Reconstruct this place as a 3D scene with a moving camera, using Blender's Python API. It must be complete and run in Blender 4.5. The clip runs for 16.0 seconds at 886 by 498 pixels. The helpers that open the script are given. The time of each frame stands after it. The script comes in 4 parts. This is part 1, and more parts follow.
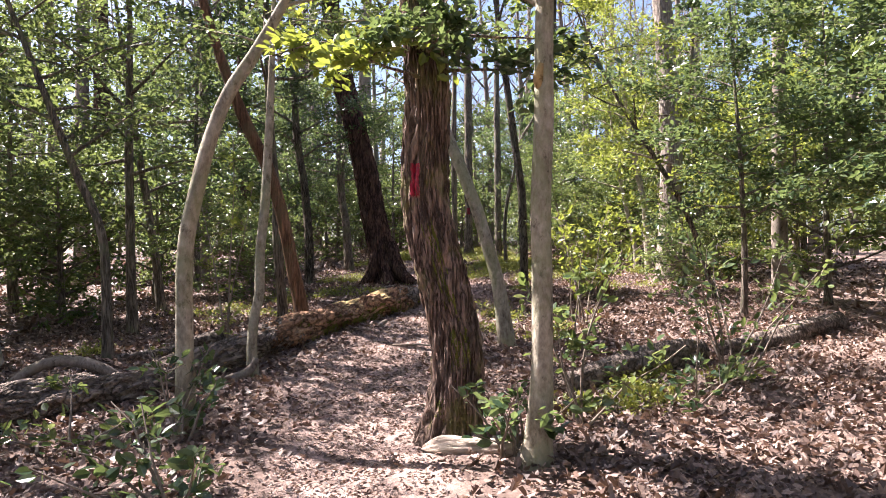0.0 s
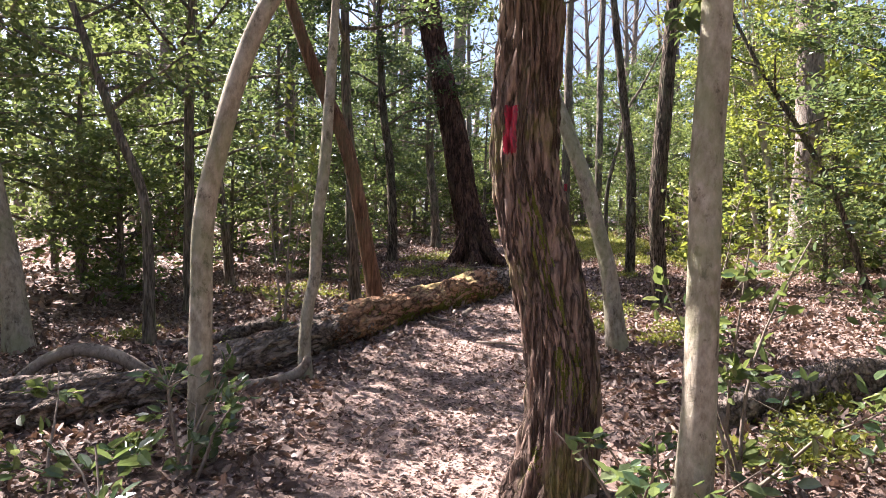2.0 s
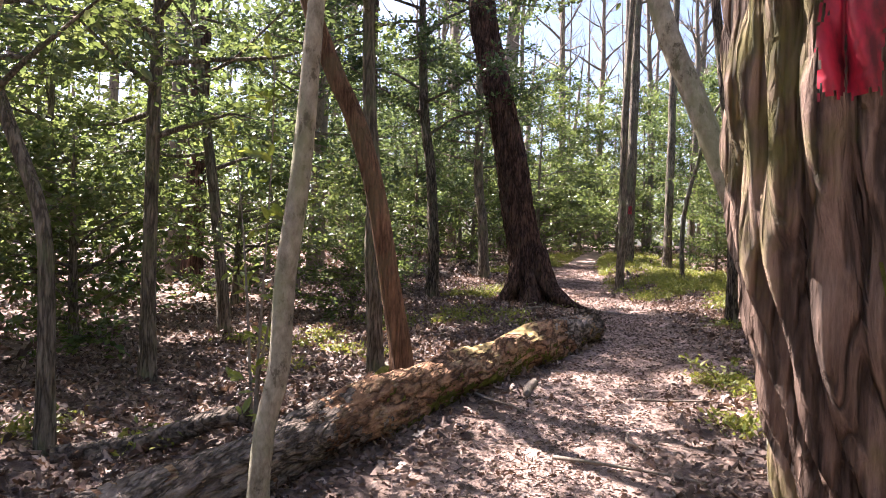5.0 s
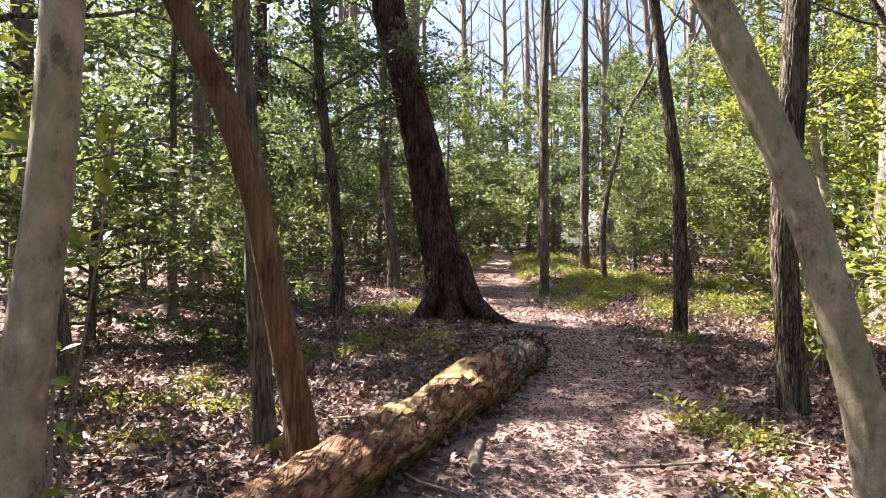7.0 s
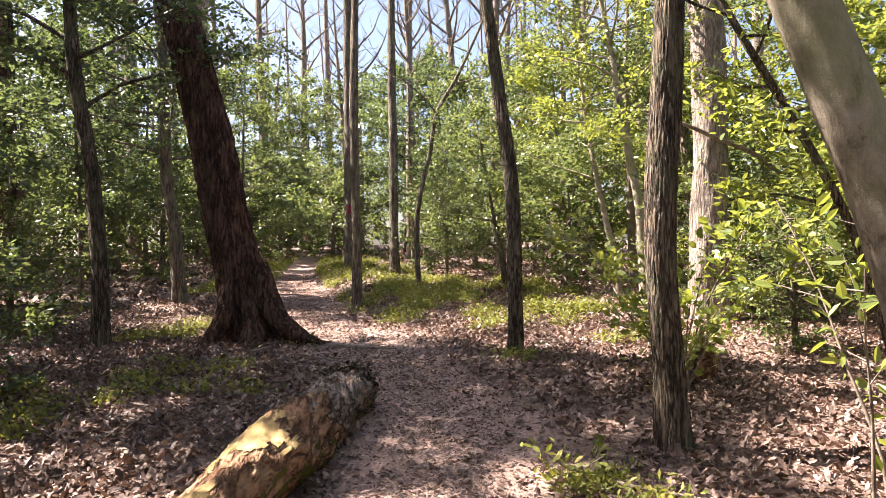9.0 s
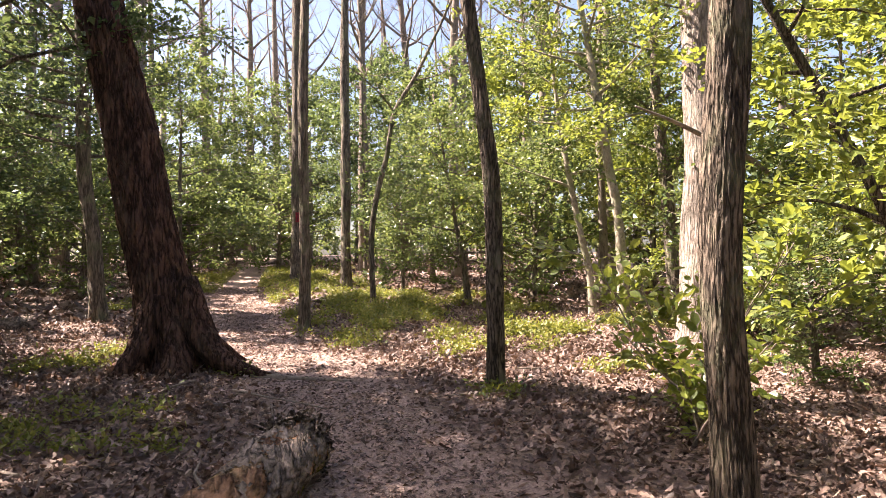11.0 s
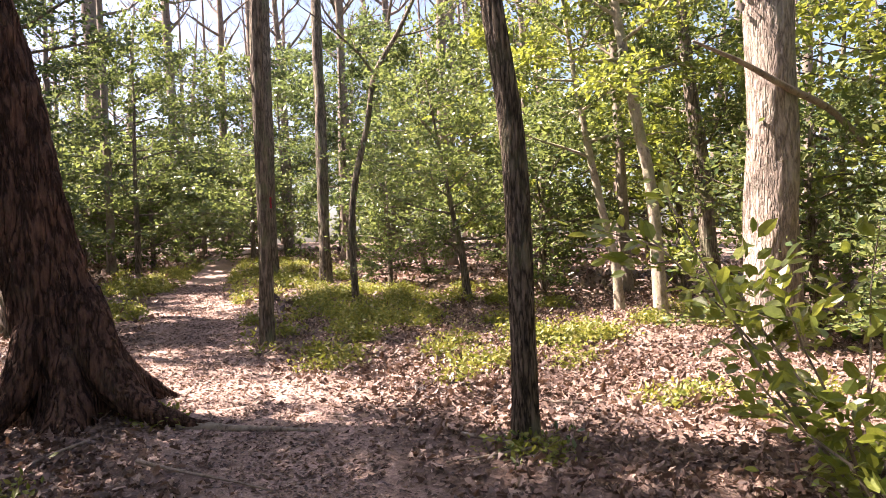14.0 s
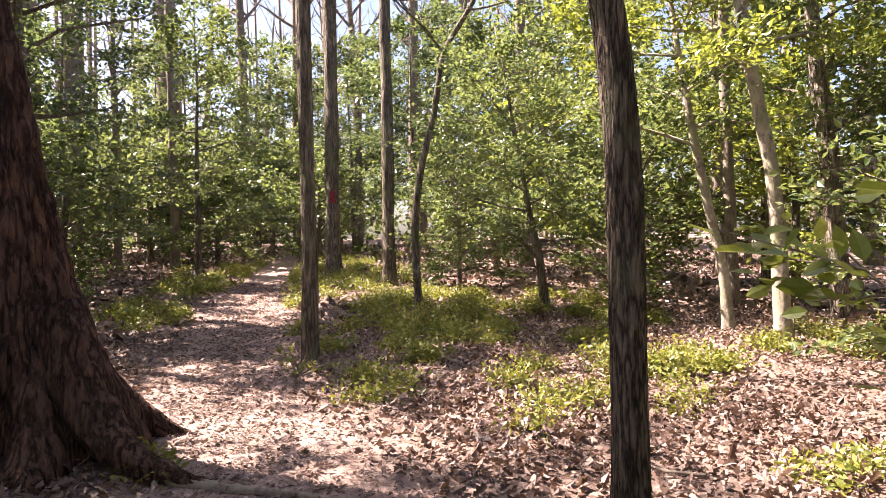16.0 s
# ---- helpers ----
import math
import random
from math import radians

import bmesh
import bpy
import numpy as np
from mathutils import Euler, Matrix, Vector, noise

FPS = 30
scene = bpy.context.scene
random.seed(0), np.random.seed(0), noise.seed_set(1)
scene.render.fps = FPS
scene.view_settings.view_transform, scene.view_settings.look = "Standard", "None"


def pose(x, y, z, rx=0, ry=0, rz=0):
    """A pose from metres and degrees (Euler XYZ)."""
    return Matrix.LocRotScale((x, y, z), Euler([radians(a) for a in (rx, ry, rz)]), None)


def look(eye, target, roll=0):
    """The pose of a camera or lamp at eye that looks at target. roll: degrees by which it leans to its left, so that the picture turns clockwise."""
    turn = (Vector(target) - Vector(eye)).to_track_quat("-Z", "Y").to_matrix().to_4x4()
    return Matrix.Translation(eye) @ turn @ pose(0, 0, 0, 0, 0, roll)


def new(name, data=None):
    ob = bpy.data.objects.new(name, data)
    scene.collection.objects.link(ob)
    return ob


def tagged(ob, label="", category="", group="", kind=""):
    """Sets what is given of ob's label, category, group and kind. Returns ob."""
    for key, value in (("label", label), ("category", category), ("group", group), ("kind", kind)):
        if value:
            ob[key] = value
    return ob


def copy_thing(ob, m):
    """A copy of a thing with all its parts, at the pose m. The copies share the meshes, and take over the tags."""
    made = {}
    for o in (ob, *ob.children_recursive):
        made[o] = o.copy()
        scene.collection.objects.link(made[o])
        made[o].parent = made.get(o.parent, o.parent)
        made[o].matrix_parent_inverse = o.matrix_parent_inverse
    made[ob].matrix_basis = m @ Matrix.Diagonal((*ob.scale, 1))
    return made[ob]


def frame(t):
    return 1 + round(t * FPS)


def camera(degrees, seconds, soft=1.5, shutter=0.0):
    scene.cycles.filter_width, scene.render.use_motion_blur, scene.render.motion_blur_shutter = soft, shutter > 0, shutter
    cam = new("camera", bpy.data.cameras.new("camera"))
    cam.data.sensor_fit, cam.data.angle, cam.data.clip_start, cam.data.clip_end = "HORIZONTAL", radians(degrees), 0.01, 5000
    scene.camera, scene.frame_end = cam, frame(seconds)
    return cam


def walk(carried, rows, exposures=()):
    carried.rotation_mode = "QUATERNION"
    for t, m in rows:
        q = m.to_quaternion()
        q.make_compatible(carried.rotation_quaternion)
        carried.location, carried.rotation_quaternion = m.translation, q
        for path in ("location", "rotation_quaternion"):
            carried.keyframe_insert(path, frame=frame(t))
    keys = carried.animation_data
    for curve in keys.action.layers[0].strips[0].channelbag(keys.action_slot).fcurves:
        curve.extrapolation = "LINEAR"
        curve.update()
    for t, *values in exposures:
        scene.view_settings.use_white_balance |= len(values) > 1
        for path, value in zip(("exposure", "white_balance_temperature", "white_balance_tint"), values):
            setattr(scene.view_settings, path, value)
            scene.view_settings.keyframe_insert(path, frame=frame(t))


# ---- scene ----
cam = camera(63.5, 16.0, soft=0.8)
METRES, EYE, TILT, LEAN, TURN = 11.4, 1.5, 0.0, 0.0, 0.0
ROWS = [
    (0.0, 0.0, 0.0, 0.0, 0.01, 0.69, 0.83),
    (0.5, 0.001, 0.0286, 0.0016, 1.34, 0.3, 0.55),
    (1.0, -0.0005, 0.0555, 0.0019, 3.43, -0.18, 0.1),
    (1.5, -0.0064, 0.0868, 0.0031, 5.67, -0.78, -0.34),
    (2.0, -0.005, 0.1199, 0.0027, 7.32, -1.17, -0.81),
    (2.5, -0.004, 0.153, 0.0043, 8.35, -1.27, -1.34),
    (3.0, -0.0071, 0.1902, 0.0058, 9.34, -1.04, -1.74),
    (3.5, -0.012, 0.2266, 0.0073, 10.33, -0.66, -2.01),
    (4.0, -0.018, 0.2628, 0.0106, 11.22, -0.2, -1.86),
    (6.5, -0.0665, 0.4208, 0.0295, 7.5, 0.75, -0.2),
    (7.0, -0.0684, 0.4586, 0.0315, 3.25, 0.46, 0.21),
    (7.5, -0.0721, 0.491, 0.0307, -2.03, 0.14, 0.48),
    (8.0, -0.0746, 0.5213, 0.0326, -6.86, -0.01, 0.7),
    (8.5, -0.0745, 0.552, 0.0352, -10.18, 0.2, 0.92),
    (9.0, -0.0748, 0.5824, 0.0378, -12.65, 0.4, 1.17),
    (9.5, -0.0765, 0.6143, 0.039, -14.27, 0.64, 1.22),
    (10.0, -0.0739, 0.6409, 0.0397, -15.39, 0.91, 1.1),
    (12.5, -0.0485, 0.7816, 0.0447, -18.28, 1.15, 1.45),
    (13.0, -0.0423, 0.8121, 0.0469, -18.95, 0.7, 2.0),
    (13.5, -0.0291, 0.8411, 0.0481, -18.83, 0.24, 2.34),
    (14.0, -0.0192, 0.8667, 0.0497, -17.64, -0.2, 2.32),
    (14.5, -0.013, 0.8965, 0.0508, -15.57, -0.41, 2.05),
    (15.0, -0.0006, 0.9239, 0.0512, -13.49, -0.44, 1.76),
    (15.5, 0.0106, 0.9479, 0.0538, -12.2, -0.43, 1.53),
    (16.0, 0.0161, 0.9739, 0.0556, -11.62, -0.29, 1.34),
]
walk(cam, [(t, pose(0, 0, EYE, TILT, LEAN, TURN) @ pose(METRES * x, METRES * y, METRES * z, 90 + pitch, roll, yaw)) for t, x, y, z, yaw, pitch, roll in ROWS],
     exposures=((0.0, 2.54, 5850, 19), (3.0, 2.78, 5850, 20), (4.0, 2.9, 5900, 21), (7.0, 2.75, 6100, 19), (10.0, 2.75, 6500, 20), (12.5, 2.9, 6550, 24), (16.0, 2.84, 6550, 25)))

# ---- light ----
SUN_AZ, SUN_EL = 62.0, 53.0   # degrees left of the way ahead, degrees up
world = bpy.data.worlds.new("sky")
scene.world = world
world.use_nodes = True
wn = world.node_tree.nodes
sky = wn.new("ShaderNodeTexSky")
sky.sky_type = "NISHITA"
sky.sun_disc = False
sky.sun_elevation, sky.sun_rotation = radians(SUN_EL), radians(-SUN_AZ)
sky.dust_density, sky.air_density = 3.0, 1.0
wn["Background"].inputs["Strength"].default_value = 0.046
world.node_tree.links.new(sky.outputs[0], wn["Background"].inputs["Color"])
sun = new("sun", bpy.data.lights.new("sun", "SUN"))
sun.data.energy, sun.data.angle, sun.data.color = 5.0, radians(0.6), (1.0, 0.90, 0.76)
sun.matrix_world = look((0, 0, 0), (math.sin(radians(SUN_AZ)) * math.cos(radians(SUN_EL)), -math.cos(radians(SUN_AZ)) * math.cos(radians(SUN_EL)), -math.sin(radians(SUN_EL))))

rng = np.random.default_rng(7)


# ---- materials ----
def material(name, rough=0.8):
    m = bpy.data.materials.new(name)
    m.use_nodes = True
    bsdf = m.node_tree.nodes["Principled BSDF"]
    bsdf.inputs["Roughness"].default_value = rough
    return m, m.node_tree.nodes, m.node_tree.links, bsdf


def ramp(nodes, stops):
    r = nodes.new("ShaderNodeValToRGB")
    while len(r.color_ramp.elements) < len(stops):
        r.color_ramp.elements.new(0.5)
    for e, (p, c) in zip(r.color_ramp.elements, stops):
        e.position, e.color = p, (*c, 1)
    return r


def coords(nodes, links, scale):
    tc, mp = nodes.new("ShaderNodeTexCoord"), nodes.new("ShaderNodeMapping")
    mp.inputs["Scale"].default_value = scale
    links.new(tc.outputs["Object"], mp.inputs["Vector"])
    return mp.outputs[0]


def noise_tex(nodes, links, vec, scale, detail=6, rough=0.6):
    n = nodes.new("ShaderNodeTexNoise")
    n.inputs["Scale"].default_value, n.inputs["Detail"].default_value, n.inputs["Roughness"].default_value = scale, detail, rough
    links.new(vec, n.inputs["Vector"])
    return n.outputs["Fac"]


def mix(nodes, links, fac, a, b):
    m = nodes.new("ShaderNodeMix")
    m.data_type = "RGBA"
    for sock, v in ((m.inputs["Factor"], fac), (m.inputs["A"], a), (m.inputs["B"], b)):
        if isinstance(v, (int, float)):
            sock.default_value = v
        elif isinstance(v, tuple):
            sock.default_value = (*v, 1)
        else:
            links.new(v, sock)
    return m.outputs["Result"]


def bark(name, dark, light, patch, patch_amount=0.35, stretch=0.2, fine=14.0, bump=0.5, furrow=True, along=2, crack=0.14):
    """Bark whose grain runs along one axis; furrow adds dark cracks between plates, else the skin is smooth and mottled."""
    m, nodes, links, bsdf = material(name, 0.92)
    bsdf.inputs["Specular IOR Level"].default_value = 0.18
    grain = [1.0, 1.0, 1.0]
    grain[along] = stretch
    half = [1.0, 1.0, 1.0]
    half[along] = 0.6
    v = coords(nodes, links, tuple(grain))
    v2 = coords(nodes, links, tuple(half))
    fine_n = noise_tex(nodes, links, v, fine * 2.2, 8, 0.72)
    tone = noise_tex(nodes, links, v2, 7.0, 4, 0.6)
    both = nodes.new("ShaderNodeMath")
    both.operation = "MULTIPLY_ADD"
    both.inputs[1].default_value = 0.45
    links.new(tone, both.inputs[0])
    scaled = nodes.new("ShaderNodeMath")
    scaled.operation = "MULTIPLY"
    scaled.inputs[1].default_value = 0.55
    links.new(fine_n, scaled.inputs[0])
    links.new(scaled.outputs[0], both.inputs[2])
    cr = ramp(nodes, [(0.36, dark), (0.64, light)])
    links.new(both.outputs[0], cr.inputs[0])
    col = cr.outputs[0]
    height = fine_n
    if furrow:
        cells = noise_tex(nodes, links, v, fine * 0.75, 3, 0.55)
        away, size_ = nodes.new("ShaderNodeMath"), nodes.new("ShaderNodeMath")
        away.operation, size_.operation = "SUBTRACT", "ABSOLUTE"
        away.inputs[1].default_value = 0.5
        links.new(cells, away.inputs[0])
        links.new(away.outputs[0], size_.inputs[0])
        fr = ramp(nodes, [(0.0, (crack, crack, crack)), (0.025, (crack * 1.6, crack * 1.6, crack * 1.6)), (0.075, (0.9, 0.9, 0.9)), (0.15, (1.15, 1.15, 1.15))])
        links.new(size_.outputs[0], fr.inputs[0])
        mul = nodes.new("ShaderNodeMix")
        mul.data_type, mul.blend_type = "RGBA", "MULTIPLY"
        mul.inputs["Factor"].default_value = 0.95
        links.new(col, mul.inputs["A"])
        links.new(fr.outputs[0], mul.inputs["B"])
        col = mul.outputs["Result"]
        add = nodes.new("ShaderNodeMath")
        add.operation = "MULTIPLY_ADD"
        add.inputs[1].default_value = 1.6
        links.new(fr.outputs[0], add.inputs[0])
        links.new(fine_n, add.inputs[2])
        height = add.outputs[0]
    else:
        # small dark knots and scars
        spots = noise_tex(nodes, links, v2, 16.0, 5, 0.7)
        sr = ramp(nodes, [(0.36, (0.25, 0.23, 0.2)), (0.43, (0.85, 0.85, 0.83)), (0.58, (1, 1, 1))])
        links.new(spots, sr.inputs[0])
        mul = nodes.new("ShaderNodeMix")
        mul.data_type, mul.blend_type = "RGBA", "MULTIPLY"
        mul.inputs["Factor"].default_value = 0.8
        links.new(col, mul.inputs["A"])
        links.new(sr.outputs[0], mul.inputs["B"])
        col = mul.outputs["Result"]
    big = noise_tex(nodes, links, v2, 3.4, 6, 0.68)
    pr = ramp(nodes, [(0.62 - patch_amount * 0.3, (0, 0, 0)), (0.70 - patch_amount * 0.25, (1, 1, 1))])
    links.new(big, pr.inputs[0])
    col = mix(nodes, links, pr.outputs[0], col, mix(nodes, links, 0.6, col, patch))
    links.new(col, bsdf.inputs["Base Color"])
    bp = nodes.new("ShaderNodeBump")
    bp.inputs["Strength"].default_value, bp.inputs["Distance"].default_value = bump, 0.02
    links.new(height, bp.inputs["Height"])
    links.new(bp.outputs[0], bsdf.inputs["Normal"])
    return m


def leaf_material(name, stops, through_colour, gloss=0.35, trans=0.35):
    m, nodes, links, bsdf = material(name, gloss)
    geo = nodes.new("ShaderNodeNewGeometry")
    cr = ramp(nodes, stops)
    links.new(geo.outputs["Random Per Island"], cr.inputs[0])
    v = coords(nodes, links, (1, 1, 1))
    n = noise_tex(nodes, links, v, 55.0, 3)
    nr = ramp(nodes, [(0.35, (0.7, 0.7, 0.7)), (0.65, (1.1, 1.1, 1.1))])
    links.new(n, nr.inputs[0])
    mul = nodes.new("ShaderNodeMix")
    mul.data_type, mul.blend_type = "RGBA", "MULTIPLY"
    mul.inputs["Factor"].default_value = 1.0
    links.new(cr.outputs[0], mul.inputs["A"])
    links.new(nr.outputs[0], mul.inputs["B"])
    links.new(mul.outputs["Result"], bsdf.inputs["Base Color"])
    tr = nodes.new("ShaderNodeBsdfTranslucent")
    tint = mix(nodes, links, 0.5, mul.outputs["Result"], through_colour)
    links.new(tint, tr.inputs["Color"])
    ms = nodes.new("ShaderNodeMixShader")
    ms.inputs[0].default_value = trans
    links.new(bsdf.outputs[0], ms.inputs[1])
    links.new(tr.outputs[0], ms.inputs[2])
    links.new(ms.outputs[0], nodes["Material Output"].inputs["Surface"])
    return m


BARK_RED = bark("ridged_brown_bark", (0.085, 0.053, 0.043), (0.42, 0.29, 0.225), (0.2, 0.19, 0.05), 0.3, 0.11, 30, 1.0, crack=0.24)
BARK_PINE = bark("dark_plated_bark", (0.036, 0.02, 0.015), (0.18, 0.098, 0.07), (0.10, 0.07, 0.05), 0.2, 0.16, 20, 1.0, crack=0.25)
BARK_PALE = bark("smooth_grey_bark", (0.17, 0.14, 0.1), (0.5, 0.44, 0.35), (0.2, 0.21, 0.11), 0.5, 0.55, 14, 0.6, False)
BARK_RUST = bark("reddish_bark", (0.075, 0.036, 0.021), (0.31, 0.17, 0.10), (0.15, 0.115, 0.065), 0.35, 0.1, 26, 0.8, crack=0.5)
BARK_GREY = bark("furrowed_grey_bark", (0.09, 0.07, 0.055), (0.31, 0.255, 0.2), (0.17, 0.18, 0.10), 0.4, 0.14, 34, 0.8, crack=0.3)
# furrowed grey bark with the dimness of backlit trunks put into its colour
BARK_DIM = bark("backlit_furrowed_bark", (0.065, 0.05, 0.039), (0.31, 0.24, 0.18), (0.15, 0.15, 0.09), 0.35, 0.14, 42, 1.0, crack=0.18)
BARK_WHITE = bark("pale_scaly_bark", (0.17, 0.135, 0.11), (0.38, 0.315, 0.26), (0.27, 0.25, 0.2), 0.3, 0.2, 30, 0.7, crack=0.42)
BARK_FAR = bark("distant_grey_brown_bark", (0.10, 0.077, 0.064), (0.28, 0.23, 0.19), (0.2, 0.19, 0.14), 0.4, 0.2, 9, 0.4, False)
LOG_BARK = bark("peeling_orange_bark", (0.11, 0.048, 0.028), (0.47, 0.27, 0.155), (0.52, 0.38, 0.22), 0.35, 0.22, 16, 1.0, along=1, crack=0.3)
LOG_GREY = bark("weathered_rotten_wood", (0.075, 0.054, 0.044), (0.4, 0.315, 0.255), (0.2, 0.15, 0.12), 0.3, 0.2, 20, 1.0, along=1, crack=0.3)
WOOD_PALE = bark("bare_broken_wood", (0.24, 0.155, 0.07), (0.5, 0.36, 0.17), (0.33, 0.29, 0.09), 0.25, 0.2, 14, 0.6, False, along=1)
WOOD_GREY = bark("weathered_pale_wood", (0.26, 0.19, 0.15), (0.62, 0.5, 0.41), (0.35, 0.3, 0.22), 0.25, 0.3, 14, 0.8, False, along=0)
STICK = bark("grey_twig_bark", (0.13, 0.1, 0.08), (0.33, 0.27, 0.22), (0.22, 0.19, 0.14), 0.3, 0.6, 25, 0.3, False)
MOSS = bark("green_moss", (0.06, 0.065, 0.012), (0.22, 0.21, 0.045), (0.16, 0.14, 0.03), 0.3, 1.0, 40, 1.0, False)
LEAF_HOLLY = leaf_material("holly_leaf", [(0, (0.03, 0.06, 0.024)), (0.5, (0.08, 0.115, 0.042)), (0.85, (0.15, 0.18, 0.07)), (1, (0.25, 0.26, 0.12))], (0.33, 0.4, 0.09), 0.26, 0.36)
LEAF_DARK = leaf_material("dark_holly_leaf", [(0, (0.022, 0.048, 0.024)), (0.6, (0.06, 0.095, 0.044)), (1, (0.15, 0.185, 0.09))], (0.28, 0.36, 0.09), 0.24, 0.35)
# yellow-green leaf made brighter: the look of sunlit foliage is in its colour
LEAF_SUNNY = leaf_material("sunlit_yellow_green_leaf", [(0, (0.09, 0.13, 0.025)), (0.6, (0.16, 0.2, 0.04)), (1, (0.28, 0.3, 0.07))], (0.48, 0.52, 0.06), 0.33, 0.4)
LEAF_COVER = leaf_material("ground_cover_leaf", [(0, (0.09, 0.12, 0.02)), (0.5, (0.17, 0.19, 0.035)), (1, (0.33, 0.29, 0.07))], (0.4, 0.42, 0.05), 0.5, 0.35)
LITTER = leaf_material("dry_leaf_litter", [(0, (0.045, 0.026, 0.02)), (0.4, (0.11, 0.066, 0.05)), (0.75, (0.23, 0.148, 0.112)), (1, (0.43, 0.315, 0.25))], (0.3, 0.16, 0.08), 0.6, 0.12)
LEAF_BROWN = leaf_material("dead_hanging_leaf", [(0, (0.18, 0.10, 0.05)), (1, (0.42, 0.3, 0.18))], (0.4, 0.25, 0.1), 0.6, 0.3)

PAINT, pn, pl, pb = material("worn_red_paint", 0.6)
pv = coords(pn, pl, (1, 1, 0.4))
pr_ = ramp(pn, [(0.38, (0.1, 0.006, 0.012)), (0.62, (0.4, 0.009, 0.034))])
pl.new(noise_tex(pn, pl, pv, 40, 6), pr_.inputs[0])
pl.new(pr_.outputs[0], pb.inputs["Base Color"])

# the trail's middle line (x, y)
TRAIL = [(-0.5, -60), (-0.5, 0), (-0.5, 4.1), (-0.7, 7.3), (-0.3, 9.6), (0.25, 11.2), (0.35, 13), (0.05, 15), (-0.45, 16.7), (-0.4, 19.4), (-0.55, 23.7), (-0.2, 29), (0.5, 36), (0.5, 300)]
TX, TY = np.array([p[0] for p in TRAIL]), np.array([p[1] for p in TRAIL])


def trail_x(y):
    return np.interp(y, TY, TX)


def ground_z(x, y):
    """The height of the ground, in metres."""
    x, y = np.asarray(x, float), np.asarray(y, float)
    yy = np.where(y > 34, 34 + 14 * np.tanh((y - 34) / 14), np.where(y < -20, -20 + 8 * np.tanh((y + 20) / 8), y))
    z = 0.08 + 0.055 * yy
    d = x - trail_x(y)
    z = z - 0.035 * np.exp(-(d / 0.55) ** 2)
    z = z + 0.018 * np.sin(1.7 * x + 0.6 * y) * np.cos(1.1 * y - 0.4 * x) + 0.010 * np.sin(4.3 * x - 2.9 * y + 1) + 0.006 * np.sin(7.1 * x + 8.3 * y)
    return z


def floor_material():
    m, nodes, links, bsdf = material("forest_soil", 0.95)
    v = coords(nodes, links, (1, 1, 1))
    fine_n = noise_tex(nodes, links, v, 60, 8, 0.75)
    vor = nodes.new("ShaderNodeTexVoronoi")
    vor.inputs["Scale"].default_value = 26
    links.new(v, vor.inputs["Vector"])
    leafy = ramp(nodes, [(0.0, (0.05, 0.03, 0.024)), (0.45, (0.11, 0.07, 0.053)), (0.8, (0.2, 0.135, 0.105)), (1, (0.34, 0.25, 0.2))])
    links.new(vor.outputs["Color"], leafy.inputs[0])
    soil = ramp(nodes, [(0.3, (0.15, 0.098, 0.078)), (0.5, (0.32, 0.22, 0.18)), (0.7, (0.52, 0.385, 0.32))])
    links.new(fine_n, soil.inputs[0])
    attr = nodes.new("ShaderNodeAttribute")
    attr.attribute_name = "trail"
    big = noise_tex(nodes, links, v, 3.0, 6)
    ad = nodes.new("ShaderNodeMath")
    ad.operation = "ADD"
    links.new(attr.outputs["Fac"], ad.inputs[0])
    links.new(big, ad.inputs[1])
    rr = ramp(nodes, [(0.72, (0, 0, 0)), (1.0, (1, 1, 1))])
    links.new(ad.outputs[0], rr.inputs[0])
    col = mix(nodes, links, rr.outputs[0], mix(nodes, links, 0.2, leafy.outputs[0], soil.outputs[0]), soil.outputs[0])
    links.new(col, bsdf.inputs["Base Color"])
    bp = nodes.new("ShaderNodeBump")
    bp.inputs["Strength"].default_value, bp.inputs["Distance"].default_value = 0.9, 0.02
    links.new(fine_n, bp.inputs["Height"])
    links.new(bp.outputs[0], bsdf.inputs["Normal"])
    return m


# ---- mesh helpers ----
def mesh_of(name, V, F, mat, smooth=True):
    me = bpy.data.meshes.new(name)
    V, F = np.asarray(V, np.float32), np.asarray(F, np.int32)
    me.vertices.add(len(V))
    me.vertices.foreach_set("co", V.ravel())
    me.loops.add(F.size)
    me.loops.foreach_set("vertex_index", F.ravel())
    me.polygons.add(len(F))
    me.polygons.foreach_set("loop_start", np.arange(len(F), dtype=np.int32) * F.shape[1])
    me.update(calc_edges=True)
    me.polygons.foreach_set("use_smooth", np.full(len(F), smooth))
    me.materials.append(mat)
    return me


class Shape:
    """Quads gathered into one mesh."""
    def __init__(self):
        self.v, self.f, self.n = [], [], 0

    def add(self, v, f):
        self.v.append(np.asarray(v, float))
        self.f.append(np.asarray(f) + self.n)
        self.n += len(v)

    def mesh(self, name, mat, smooth=True):
        return mesh_of(name, np.concatenate(self.v), np.concatenate(self.f), mat, smooth)


def part(name, me, parent, label=""):
    ob = new(name, me)
    ob.parent = parent
    return tagged(ob, label)


def base_empty(name, at):
    ob = new(name)
    ob.location = at
    ob.empty_display_size = 0.2
    return ob


def unit(v):
    v = np.asarray(v, float)
    return v / np.maximum(np.linalg.norm(v, axis=-1, keepdims=True), 1e-9)


